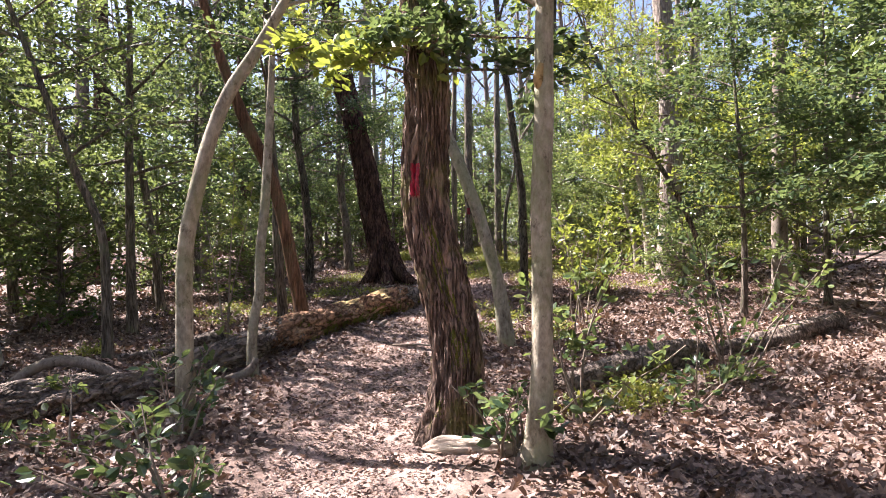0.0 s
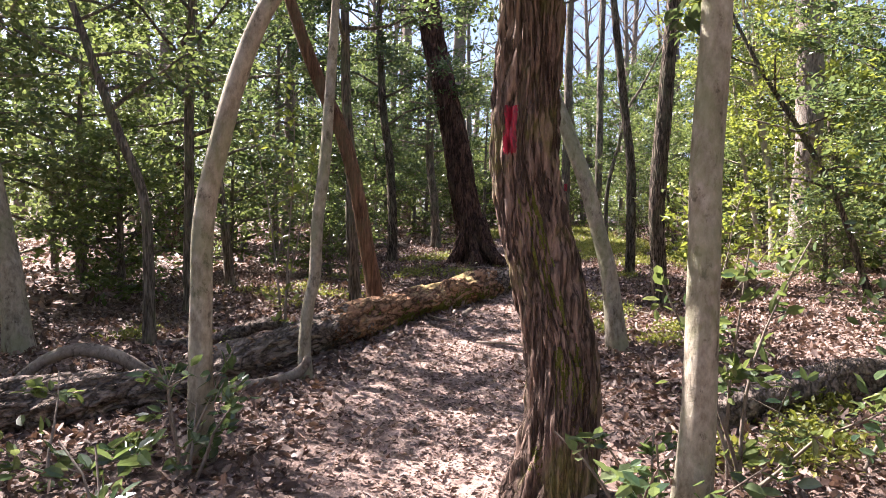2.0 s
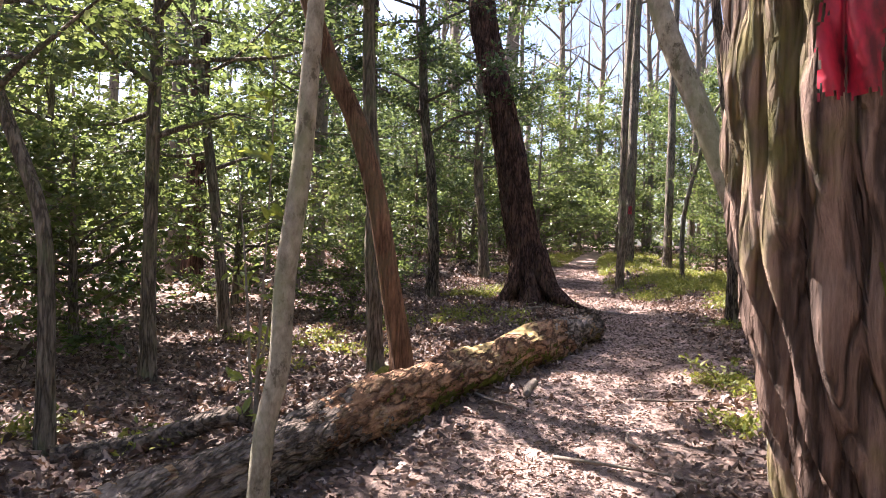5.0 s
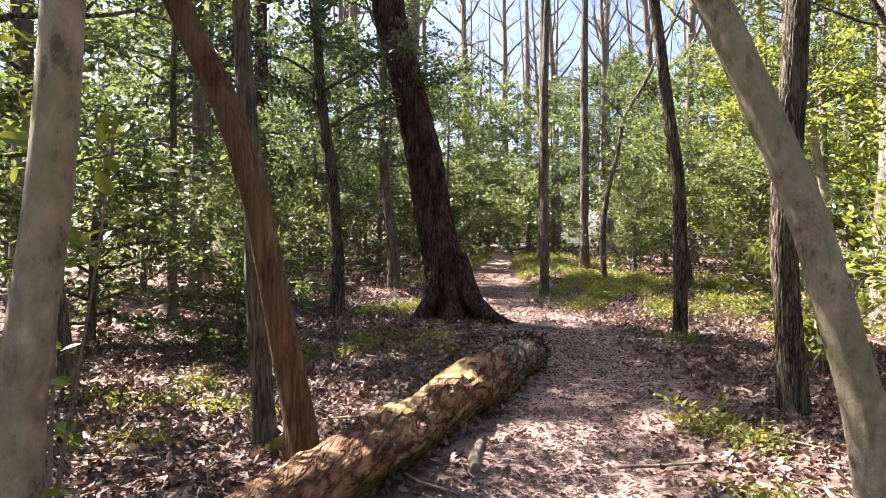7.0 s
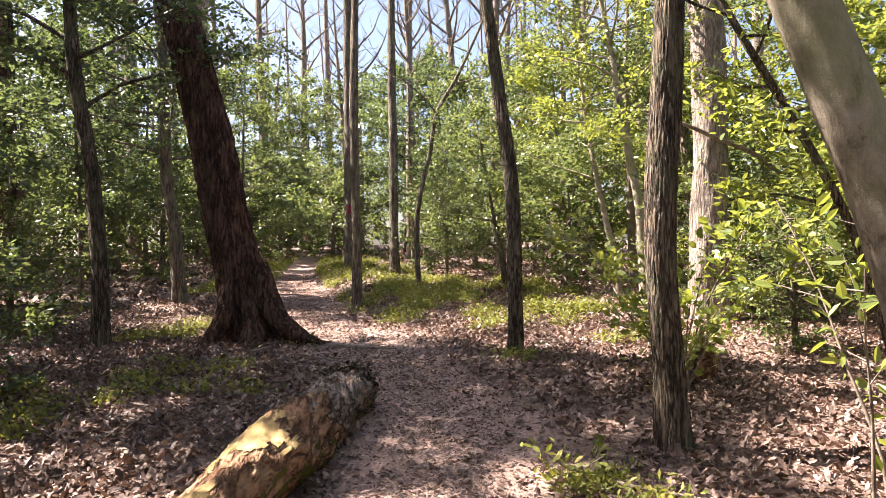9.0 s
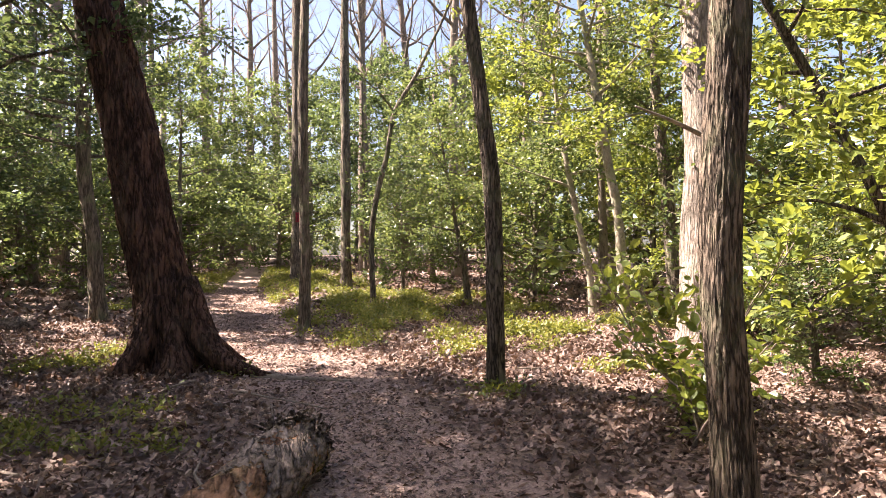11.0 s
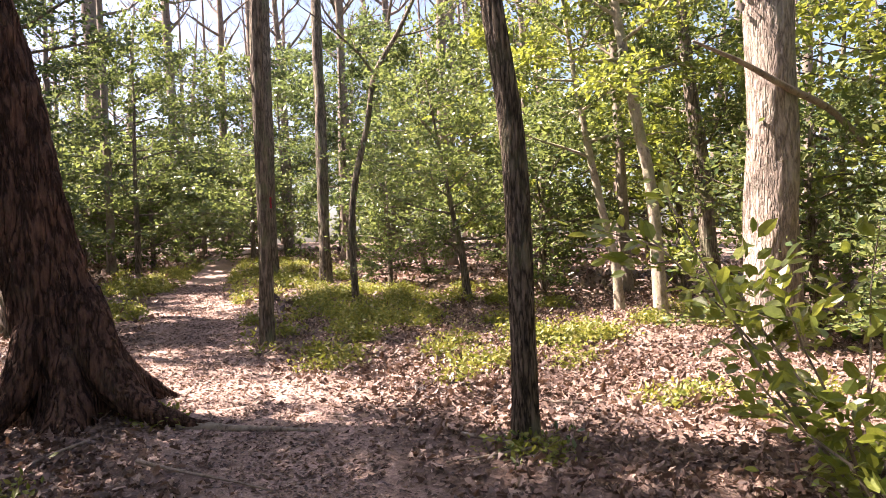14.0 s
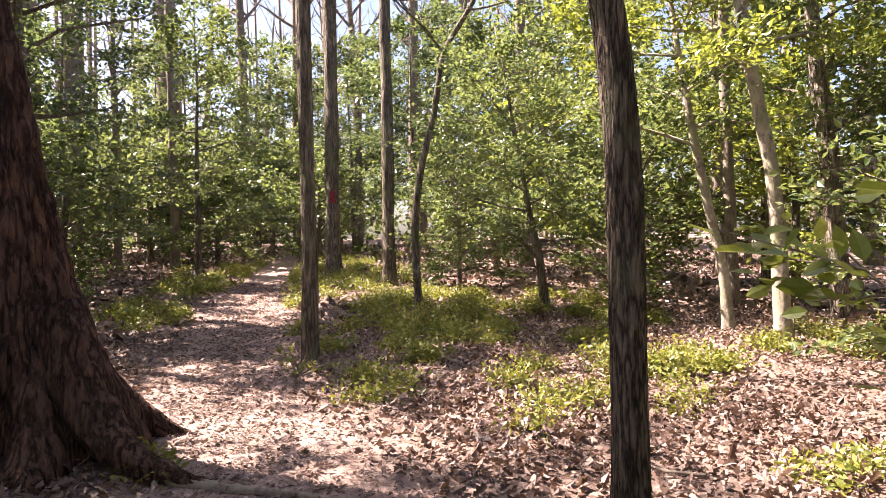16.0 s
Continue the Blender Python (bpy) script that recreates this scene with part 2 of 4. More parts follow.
def smooth_line(pts, step, fine=99):
    """Points along a smooth curve through pts (x, y, z, r)."""
    p = np.asarray(pts, float)
    p = np.vstack([2 * p[0] - p[1], p, 2 * p[-1] - p[-2]])
    out = []
    for i in range(1, len(p) - 2):
        n = max(1, int(np.linalg.norm(p[i + 1, :3] - p[i, :3]) / (step if i <= fine else step * 6)))
        t = np.linspace(0, 1, n, endpoint=False)[:, None]
        a, b, c, d = p[i - 1], p[i], p[i + 1], p[i + 2]
        out.append(0.5 * (2 * b + (c - a) * t + (2 * a - 5 * b + 4 * c - d) * t ** 2 + (3 * b - a - 3 * c + d) * t ** 3))
    return np.vstack(out + [p[-2:-1]])


def frames(c):
    tan = unit(np.gradient(c, axis=0))
    mean = np.abs(c[-1] - c[0])
    ref = np.array([1.0, 0, 0]) if mean[0] < max(mean[1], mean[2]) else np.array([0, 1.0, 0])
    v = unit(np.cross(tan, ref))
    u = np.cross(v, tan)
    return u, v


def ridge(ang, s, r, depth, n, seed):
    """Furrows that run along a trunk and wander."""
    a = ang + 0.35 * np.sin(s * 3.1 + seed + 2 * ang) * 0.4 + 0.12 * np.sin(s * 9.0 + 3 * ang + seed * 2)
    w = np.abs(np.sin(a * n / 2 + 0.5 * np.sin(s * 6.3 + 5 * a + seed))) ** 0.42
    w = w + 0.35 * np.sin(s * 31 + 11 * a + seed) * np.sin(a * n * 0.9 + s * 7)
    return depth * (w - 0.7)


def tube(pts, sides=10, step=0.15, ridges=0, depth=0.0, flare=0.0, lobes=5, seed=0.0, lump=0.04, cap=True, flare_h=0.22, fine=99, side=0.0, peel=0.0):
    c = smooth_line(pts, step, fine)
    r, c = np.maximum(c[:, 3], 0.002), c[:, :3]
    u, v = frames(c)
    s = np.concatenate([[0], np.cumsum(np.linalg.norm(np.diff(c, axis=0), axis=1))])
    ang = np.linspace(0, 2 * np.pi, sides, endpoint=False)
    A, S = np.meshgrid(ang, s)
    R = r[:, None] * (1 + lump * np.sin(2 * A + S * 2.3 + seed) + lump * np.sin(3 * A - S * 4.1 + 2 * seed))
    if flare:
        R = R * (1 + flare * np.exp(-S / flare_h) * (0.6 + 0.4 * np.cos(lobes * A + (0 if side else seed))) * (1 + side * np.clip(np.cos(A + 0.3), 0, 1)))
    if ridges:
        R = R + ridge(A, S, R, depth, ridges, seed)
    if peel:
        q = np.sin(S * 2.3 + 2 * np.sin(A + seed)) + 0.8 * np.sin(S * 5.7 + 3 * A + seed) + 0.6 * np.sin(4 * A - S * 3.1) + 0.4 * np.sin(S * 17 + 7 * A)
        R = R - peel * np.clip(q * 3, 0, 1) + 0.004 * np.sin(S * 41 + 9 * A) * np.sin(A * 17 + S * 13)
    V = c[:, None, :] + R[..., None] * (np.cos(A)[..., None] * u[:, None, :] + np.sin(A)[..., None] * v[:, None, :])
    n, k = R.shape
    i, j = np.meshgrid(np.arange(n - 1), np.arange(k), indexing="ij")
    F = np.stack([i * k + j, i * k + (j + 1) % k, (i + 1) * k + (j + 1) % k, (i + 1) * k + j], -1).reshape(-1, 4)
    V = V.reshape(-1, 3)
    if cap:
        for ring, flip in ((0, 1), (n - 1, 0)):
            ids = np.arange(k) + ring * k
            mid = len(V)
            V = np.vstack([V, c[ring]])
            q = np.array([[ids[a], ids[(a + 1) % k], ids[(a + 2) % k], mid] for a in range(0, k - 1, 2)])
            F = np.vstack([F, q[:, ::-1] if flip else q])
    return V, F


def leaves(P, D, size, width=0.5, fold=0.25, up=0.6, curl=0.0, simple=False):
    """A folded leaf of six corners at each point of P, along D."""
    n = len(P)
    D = unit(D)
    N = rng.normal(size=(n, 3)) * (1 - up) + np.array([0, 0, 1.0]) * up
    X = unit(np.cross(D, N))
    N = np.cross(X, D)
    L = np.asarray(size)[:, None] if np.ndim(size) else np.full((n, 1), size)
    W = L * width * 0.5
    h = W * fold
    cu = L * curl * rng.normal(size=(n, 1))
    if simple:
        V = np.stack([P, P + D * L * 0.5 + X * W + N * h, P + D * L + N * cu, P + D * L * 0.5 - X * W + N * h], 1).reshape(-1, 3)
        return V, np.arange(n * 4).reshape(-1, 4)
    V = np.stack([P, P + D * L * 0.3 + X * W * 0.85 + N * h, P + D * L * 0.68 + X * W * 0.8 + N * (h + cu * 0.5), P + D * L + N * cu,
                  P + D * L * 0.68 - X * W * 0.8 + N * (h + cu * 0.5), P + D * L * 0.3 - X * W * 0.85 + N * h], 1).reshape(-1, 3)
    b = np.arange(n)[:, None] * 6
    F = np.stack([b + [[0, 1, 2, 3]], b + [[0, 3, 4, 5]]], 1).reshape(-1, 4)
    return V, F


def oak_leaves(P, D, size, width, fold, up, curl):
    """A lobed dry leaf of thirteen corners at each point of P, along D, cupped and curled."""
    n = len(P)
    D = unit(D)
    N = rng.normal(size=(n, 3)) * (1 - up) + np.array([0, 0, 1.0]) * up
    X = unit(np.cross(D, N))
    N = np.cross(X, D)
    L = np.asarray(size)[:, None]
    W, cu = L * width * 0.5, L * curl * rng.normal(size=(n, 1))
    rows_ = [(0, 0), (0.45, 0), (1, 0)] + [(t, s * w) for s in (1, -1) for t, w in ((0.2, 0.6), (0.33, 0.3), (0.5, 1.0), (0.64, 0.42), (0.82, 0.66))]
    V = np.stack([P + D * L * t + X * W * w + N * (W * fold * abs(w) + cu * t * t) for t, w in rows_], 1).reshape(-1, 3)
    b = np.arange(n)[:, None] * 13
    F = np.stack([b + [q] for q in ([0, 3, 4, 1], [1, 4, 5, 6], [1, 6, 7, 2], [1, 9, 8, 0], [11, 10, 9, 1], [2, 12, 11, 1])], 1).reshape(-1, 4)
    return V, F


def limb_line(start, az, el, length, r, bend=0.0, n=4):
    """Points of a limb that starts at start; bend lifts (+) or droops (-) its end."""
    pts, p = [], np.array(start, float)
    for i in range(n + 1):
        pts.append((*p, max(0.004, r * (1 - 0.85 * i / n))))
        e = el + bend * i / n + rng.normal() * 0.12
        a = az + rng.normal() * 0.15
        p = p + length / n * np.array([math.cos(a) * math.cos(e), math.sin(a) * math.cos(e), math.sin(e)])
        az = a
    return pts


def spray(line, count, size, spread, twigs=None):
    """Places and ways of leaves on twigs round a limb, and the twigs into a Shape."""
    c = smooth_line(line, 0.1)[:, :3]
    L = np.linalg.norm(c[-1] - c[0])
    k = max(4, int(L * 7))
    at = c[(np.clip(rng.beta(2.0, 1.1, k), 0.12, 1) * (len(c) - 1)).astype(int)]
    d = unit(rng.normal(size=(k, 3)) * [1, 1, 0.45] + unit(c[-1] - c[0]) * 0.7)
    ln = spread * rng.uniform(0.5, 1.3, k)
    if twigs is not None:
        for i in range(0, k, 2):
            twigs.add(*tube([(*at[i], 0.005), (*(at[i] + d[i] * ln[i]), 0.002)], 3, 0.4, cap=False))
    which = rng.integers(0, k, count)
    f = rng.uniform(0.1, 1.05, count)[:, None]
    P = at[which] + d[which] * ln[which][:, None] * f + rng.normal(size=(count, 3)) * spread * [0.16, 0.16, 0.10]
    D = unit(d[which] + rng.normal(size=(count, 3)) * [0.9, 0.9, 0.5])
    return P, D


def tree(name, pts, top, mat, label, sides=14, step=0.12, ridges=0, depth=0.0, flare=0.5, lobes=5, crown=None, bare=0, seed=0.0, category="tree", flare_h=0.22, group="", simple=False, thick=1.4, side=0.0):
    """A tree along pts (x, y, z, r), gone on upward to the height top. crown: (low, high, reach, leaves, size, leaf material, limbs). bare: leafless limbs."""
    base = base_empty(name, (pts[0][0], pts[0][1], float(ground_z(pts[0][0], pts[0][1]))))
    o = np.array(base.location)
    simple = simple or pts[0][1] > 14
    line = [tuple(np.array(p[:3]) - o) + (p[3],) for p in pts]
    line[0] = (line[0][0], line[0][1], -0.12, line[0][3])
    x, y, z, r = line[-1]
    dx, dy = (np.array(line[-1][:2]) - line[-2][:2]) / max(0.3, line[-1][2] - line[-2][2])
    n = max(2, int((top - z) / 0.9)) if top < 9 else max(2, int((top - z) / 2.0))
    for i in range(n):
        h = (top - z) / n
        dx, dy = dx * (0.86 if top < 9 else 0.75) + rng.normal() * 0.03, dy * (0.86 if top < 9 else 0.75) + rng.normal() * 0.03
        x, y = x + dx * h, y + dy * h
        line.append((x, y, z + h * (i + 1), max(0.012, r * (1 - 0.9 * (i + 1) / n))))
    V, F = tube(line, sides, step, ridges, depth, flare, lobes, seed, flare_h=flare_h, fine=len(pts), side=side)
    part("trunk", mesh_of("trunk", V, F, mat), base)
    dense = np.array(smooth_line(line, 0.1))
    if crown:
        low, high, reach, count, size, lm, limbs = crown
        count, limbs = int(count * thick), int(limbs * 1.35)
        leaf, twigs = Shape(), Shape()
        for i in range(limbs):
            f = (i + 0.5) / limbs
            zz = low + (high - low) * f
            j = int(np.argmin(np.abs(dense[:, 2] - zz)))
            st, rr = dense[j, :3], dense[j, 3]
            ln = reach * (0.3 + 0.75 * math.sin(math.pi * (0.2 + 0.75 * f))) * rng.uniform(0.65, 1.2)
            ll = limb_line(st, i * 2.4 + rng.normal() * 0.4 + seed, rng.uniform(0.0, 0.55), ln, min(rr * 0.55, 0.03), rng.uniform(-0.5, 0.3))
            part("limb", mesh_of("limb", *tube(ll, 4 if simple else 6, 0.4 if simple else 0.2, cap=False), mat), base)
            P, D = spray(ll, int(count / limbs * (1.2 - 0.4 * f)), size, 0.5, twigs)
            leaf.add(*leaves(P, D, size * rng.uniform(0.6, 1.25, len(P)), 0.55, simple=simple))
        tagged(part("twig_growth", twigs.mesh("twig_growth", mat), base), kind="stuff")
        tagged(part("crown", leaf.mesh("crown", lm, False), base), kind="stuff")
    for i in range(bare):
        f = (i + 0.3) / bare
        zz = top * (0.42 + 0.55 * f)
        j = int(np.argmin(np.abs(dense[:, 2] - zz)))
        st, rr = dense[j, :3], dense[j, 3]
        ll = limb_line(st, i * 2.4 + seed, rng.uniform(0.35, 0.9), rng.uniform(1.6, 3.4) * (1.1 - 0.6 * f), rr * 0.5, 0.4)
        sh, shoots = Shape(), []
        sh.add(*tube(ll, 6, 0.3, cap=False))
        for q in range(9):
            w = ll[1 + q % 4]
            twig = tube(limb_line(w[:3], rng.uniform(0, 6.28), rng.uniform(0.1, 1.1), rng.uniform(0.5, 1.4), max(0.006, w[3] * 0.5), 0.3), 4, 0.4, cap=False)
            if group:
                sh.add(*twig)
            else:
                shoots.append(twig)
        arm = part("limb", sh.mesh("limb", mat), base)
        for twig in shoots:
            part("branch", mesh_of("branch", *twig, mat), arm)
    return tagged(base, label, category, group)


# ---- ground ----
def axis(fine_a, fine_b, step, far):
    fine_v = np.arange(fine_a, fine_b + 1e-6, step)
    out = np.geomspace(step * 2, far, 22)
    return np.concatenate([(fine_a - out)[::-1], fine_v, fine_b + out])


gx, gy = axis(-7, 8, 0.09, 900), axis(-2, 30, 0.09, 900)
X, Y = np.meshgrid(gx, gy)
Z = ground_z(X, Y) + 0.008 * rng.normal(size=X.shape)
n, k = X.shape
i, j = np.meshgrid(np.arange(n - 1), np.arange(k - 1), indexing="ij")
F = np.stack([i * k + j, i * k + j + 1, (i + 1) * k + j + 1, (i + 1) * k + j], -1).reshape(-1, 4)
gm = mesh_of("ground", np.stack([X, Y, Z], -1).reshape(-1, 3), F, floor_material())
at_ = gm.attributes.new("trail", "FLOAT", "POINT")
at_.data.foreach_set("value", np.exp(-((X - trail_x(Y)) / (0.62 + 0.14 * np.sin(Y * 1.3))) ** 2).astype(np.float32).ravel())
tagged(new("ground", gm), "brown forest floor with a worn pinkish dirt trail", "ground", kind="structure")


def scatter(count, x0, x1, y0, y1):
    x, y = rng.uniform(x0, x1, count), rng.uniform(y0, y1, count)
    return x, y


def litter(name, count, x0, x1, y0, y1, size, label, simple=False, path=0.08, lobed=False):
    x, y = scatter(count, x0, x1, y0, y1)
    d = np.abs(x - trail_x(y))
    keep = rng.uniform(size=count) < np.clip(path + 1.1 * (d - 0.48), path, 1)
    patch = np.sin(x * 1.9 + 0.7 * y) * np.sin(y * 1.4 - x) + 0.4 * np.sin(5 * x + 4 * y)
    keep &= rng.uniform(size=count) < 0.8 + 0.25 * patch
    x, y = x[keep], y[keep]
    d = d[keep]
    P = np.stack([x, y, ground_z(x, y) + rng.uniform(0.002, 0.045, len(x)) * np.clip(d * 1.5, 0.3, 1)], 1)
    a = rng.uniform(0, 6.283, len(x))
    D = np.stack([np.cos(a), np.sin(a), rng.normal(size=len(x)) * 0.42], 1)
    s = size * rng.uniform(0.45, 1.4, len(x)) * np.clip(0.5 + d * 0.9, 0.55, 1)
    cup = 0.7 * rng.normal(size=(len(x), 1))
    V, F = oak_leaves(P, D, s, 0.72, cup, 0.7, 0.3) if lobed else leaves(P, D, s, 0.62, cup, 0.66, 0.3, simple)
    tagged(new(name, mesh_of(name, V, F, LITTER, False)), label, "leaf litter", kind="stuff")


litter("leaf_litter", 42000, -3.6, 3.6, 2.4, 17, 0.066, "dry lobed brown leaves lying on the forest floor", lobed=True, path=0.14)
litter("leaf_litter", 80000, -5.5, 5.5, 1.5, 12, 0.05, "dry tan and brown fallen leaves covering the forest floor")
litter("leaf_litter", 90000, -5.5, 6.5, 12, 20, 0.05, "dry tan fallen leaves round the clearing", True)
litter("leaf_litter", 30000, -12, 12, 19.5, 38, 0.13, "dry brown fallen leaves deeper in the woods", True)
litter("leaf_litter", 16000, -14, -5.4, 1, 20, 0.11, "dry brown fallen leaves under the hollies", True)
litter("leaf_litter", 12000, 5.4, 14, 1, 20, 0.11, "dry brown fallen leaves under the thicket", True)
cx = np.repeat(trail_x(np.linspace(1.5, 26, 60000)), 1) + rng.normal(size=60000) * 0.5
cy = np.linspace(1.5, 26, 60000)
ca = rng.uniform(0, 6.283, 60000)
V, F = leaves(np.stack([cx, cy, ground_z(cx, cy) + rng.uniform(0.002, 0.012, 60000)], 1), np.stack([np.cos(ca), np.sin(ca), rng.normal(size=60000) * 0.2], 1), 0.034 * rng.uniform(0.4, 1.5, 60000), 0.5, 0.4, 0.8, 0.2, True)
tagged(new("leaf_crumbs", mesh_of("leaf_crumbs", V, F, LITTER, False)), "crumbled leaf fragments trodden into the trail", "leaf litter", kind="stuff")

# ---- the trees that stand along the trail ----
def g(x, y, r):
    return (x, y, float(ground_z(x, y)), r)


def blaze(parent, line, z0, z1, ang0, ang1, r_extra, ridges, depth, seed, sides_lump=0.04, name="blaze", mat=PAINT, label="worn red painted trail blaze", gaps=0.1, solid=3.0):
    """A worn painted mark, or a growth of moss, that follows the trunk's surface between two heights."""
    o = np.array(parent.location)
    loc = [tuple(np.array(p[:3]) - o) + (p[3],) for p in line]
    loc[0] = (loc[0][0], loc[0][1], -0.12, loc[0][3])
    c = smooth_line(loc, 0.01)
    r, c = c[:, 3], c[:, :3]
    u, v = frames(c)
    s = np.concatenate([[0], np.cumsum(np.linalg.norm(np.diff(c, axis=0), axis=1))])
    nr, nc = 48, 26
    rows_ = np.linspace(z0 - o[2], z1 - o[2], nr)
    cols = np.linspace(ang0, ang1, nc)
    V, F = [], []
    for q, zz in enumerate(rows_):
        j = int(np.argmin(np.abs(c[:, 2] - zz)))
        for a in cols:
            R = r[j] * (1 + sides_lump * math.sin(2 * a + s[j] * 2.3 + seed) + sides_lump * math.sin(3 * a - s[j] * 4.1 + 2 * seed)) + (ridge(a, s[j], r[j], depth, ridges, seed) if ridges else 0) + r_extra
            p = c[j] + R * (math.cos(a) * u[j] + math.sin(a) * v[j])
            V.append((p[0], p[1], p[2] + (zz - c[j, 2])))
    for q in range(nr - 1):
        for w in range(nc - 1):
            edge = min(q / nr, 1 - (q + 1) / nr, 0.5 * w / nc, 0.5 * (1 - (w + 1) / nc)) * 6
            if min(edge, solid) + (0.5 if solid < 1 else 0.1) * noise.noise((w * 0.28, q * 0.16, seed)) + 0.35 * noise.noise((w * 0.9, q * 0.35, seed)) > gaps:
                F.append((q * nc + w, q * nc + w + 1, (q + 1) * nc + w + 1, (q + 1) * nc + w))
    part(name, mesh_of(name, V, F, mat), parent, label)


B_LINE = [g(0.0, 4.7, 0.185), (0.07, 4.7, 0.65, 0.16), (0.075, 4.7, 0.99, 0.155), (-0.015, 4.7, 1.41, 0.155), (-0.11, 4.69, 1.82, 0.15), (-0.11, 4.69, 2.2, 0.145), (-0.085, 4.69, 2.55, 0.135), (-0.11, 4.69, 3.06, 0.125)]
blazed = tree("blazed_tree", B_LINE, 14, BARK_RED, "crooked tree with deeply ridged red-brown bark and moss at its foot", 190, 0.028, 20, 0.034, 0.35, 5, seed=1.3, bare=9)
blaze(blazed, B_LINE, 1.89, 2.1, -2.1, -1.72, 0.004, 20, 0.034, 1.3)
for z0, z1, a0, a1, gaps in ((0.75, 1.75, -1.9, -1.3, 0.42), (0.3, 1.05, -1.8, -1.0, 0.38), (0.2, 0.6, -2.8, -1.9, 0.3), (0.25, 0.5, -1.9, -0.7, 0.36)):
    blaze(blazed, B_LINE, z0, z1, a0, a1, 0.003, 20, 0.034, 1.3, name="moss", mat=MOSS, label="yellow-green moss on the bark", gaps=gaps, solid=0.3)

A_LINE = [g(-1.76, 4.89, 0.07), (-1.77, 4.89, 0.62, 0.062), (-1.77, 4.89, 1.13, 0.058), (-1.76, 4.89, 1.6, 0.057), (-1.68, 4.9, 2.0, 0.055), (-1.59, 4.91, 2.33, 0.05), (-1.46, 4.93, 2.66, 0.046), (-1.25, 4.96, 3.0, 0.04)]
tree("holly_tree", A_LINE, 4.0, BARK_PALE, "bent pale grey sapling with a leafy top", 20, 0.06, flare=0.3, crown=(2.9, 3.8, 0.65, 420, 0.07, LEAF_SUNNY, 8), seed=0.4)

C_LINE = [g(0.51, 4.14, 0.085), (0.555, 4.14, 0.76, 0.066), (0.57, 4.13, 1.36, 0.062), (0.57, 4.13, 1.8, 0.06), (0.59, 4.13, 2.25, 0.056), (0.6, 4.13, 2.67, 0.052), (0.62, 4.13, 3.3, 0.048)]
tree("holly_tree", C_LINE, 7, BARK_PALE, "slim grey-barked holly with a pale scar on its trunk", 24, 0.06, flare=0.4, crown=(2.6, 6.3, 1.5, 3600, 0.075, LEAF_DARK, 16), seed=2.2)

scarred = [o_ for o_ in scene.objects if o_.name.startswith("holly_tree") and o_.parent is None][-1]
part("scar", mesh_of("scar", *tube([(0.06, -0.035, 2.16, 0.02), (0.05, -0.05, 2.22, 0.032), (0.07, -0.06, 2.3, 0.012)], 10, 0.02), WOOD_PALE), scarred, "pale scar of torn wood")

tree("sapling", [g(-1.73, 6.55, 0.055), (-1.76, 6.55, 0.62, 0.048), (-1.74, 6.56, 0.95, 0.046), (-1.69, 6.57, 1.2, 0.046), (-1.68, 6.58, 1.6, 0.044), (-1.63, 6.6, 2.1, 0.042), (-1.58, 6.6, 2.9, 0.036)], 5, BARK_PALE, "thin crooked grey sapling beside the fallen log", 14, 0.08, flare=0.4, crown=(3.0, 4.5, 0.6, 220, 0.07, LEAF_HOLLY, 6), seed=3.3)
tree("rust_barked_tree", [g(-1.87, 9.47, 0.105), (-1.89, 9.48, 0.85, 0.092), (-1.98, 9.46, 1.37, 0.088), (-2.07, 9.44, 1.86, 0.086), (-2.17, 9.42, 2.31, 0.085), (-2.32, 9.39, 2.8, 0.08), (-2.51, 9.36, 3.2, 0.076), (-2.75, 9.33, 3.8, 0.07)], 8.5, BARK_RUST, "leaning smooth reddish-brown tree beside the fallen log", 32, 0.06, flare=0.35, crown=(4.4, 7.6, 1.5, 2200, 0.08, LEAF_DARK, 12), seed=0.9)
tree("holly_tree", [g(-2.2, 9.82, 0.082), (-2.22, 9.82, 0.93, 0.07), (-2.26, 9.81, 1.66, 0.066), (-2.27, 9.81, 2.3, 0.064), (-2.33, 9.79, 3.1, 0.06)], 8.5, BARK_GREY, "straight grey-brown holly with a mossy foot", 22, 0.08, flare=0.4, crown=(3.0, 7.6, 1.4, 2600, 0.08, LEAF_DARK, 14), seed=4.4)

F_LINE = [g(-1.3, 15.72, 0.3), (-1.28, 15.72, 1.2, 0.275), (-1.42, 15.74, 1.95, 0.262), (-1.6, 15.76, 2.95, 0.25), (-1.78, 15.78, 3.9, 0.24), (-2.0, 15.8, 4.8, 0.23), (-2.2, 15.82, 5.7, 0.215)]
tree("pine_tree", F_LINE, 19, BARK_PINE, "large leaning tree with dark plated bark and a flared mossy foot", 150, 0.04, 18, 0.034, 1.0, 4, seed=2.6, bare=10, flare_h=0.42, side=0.8)

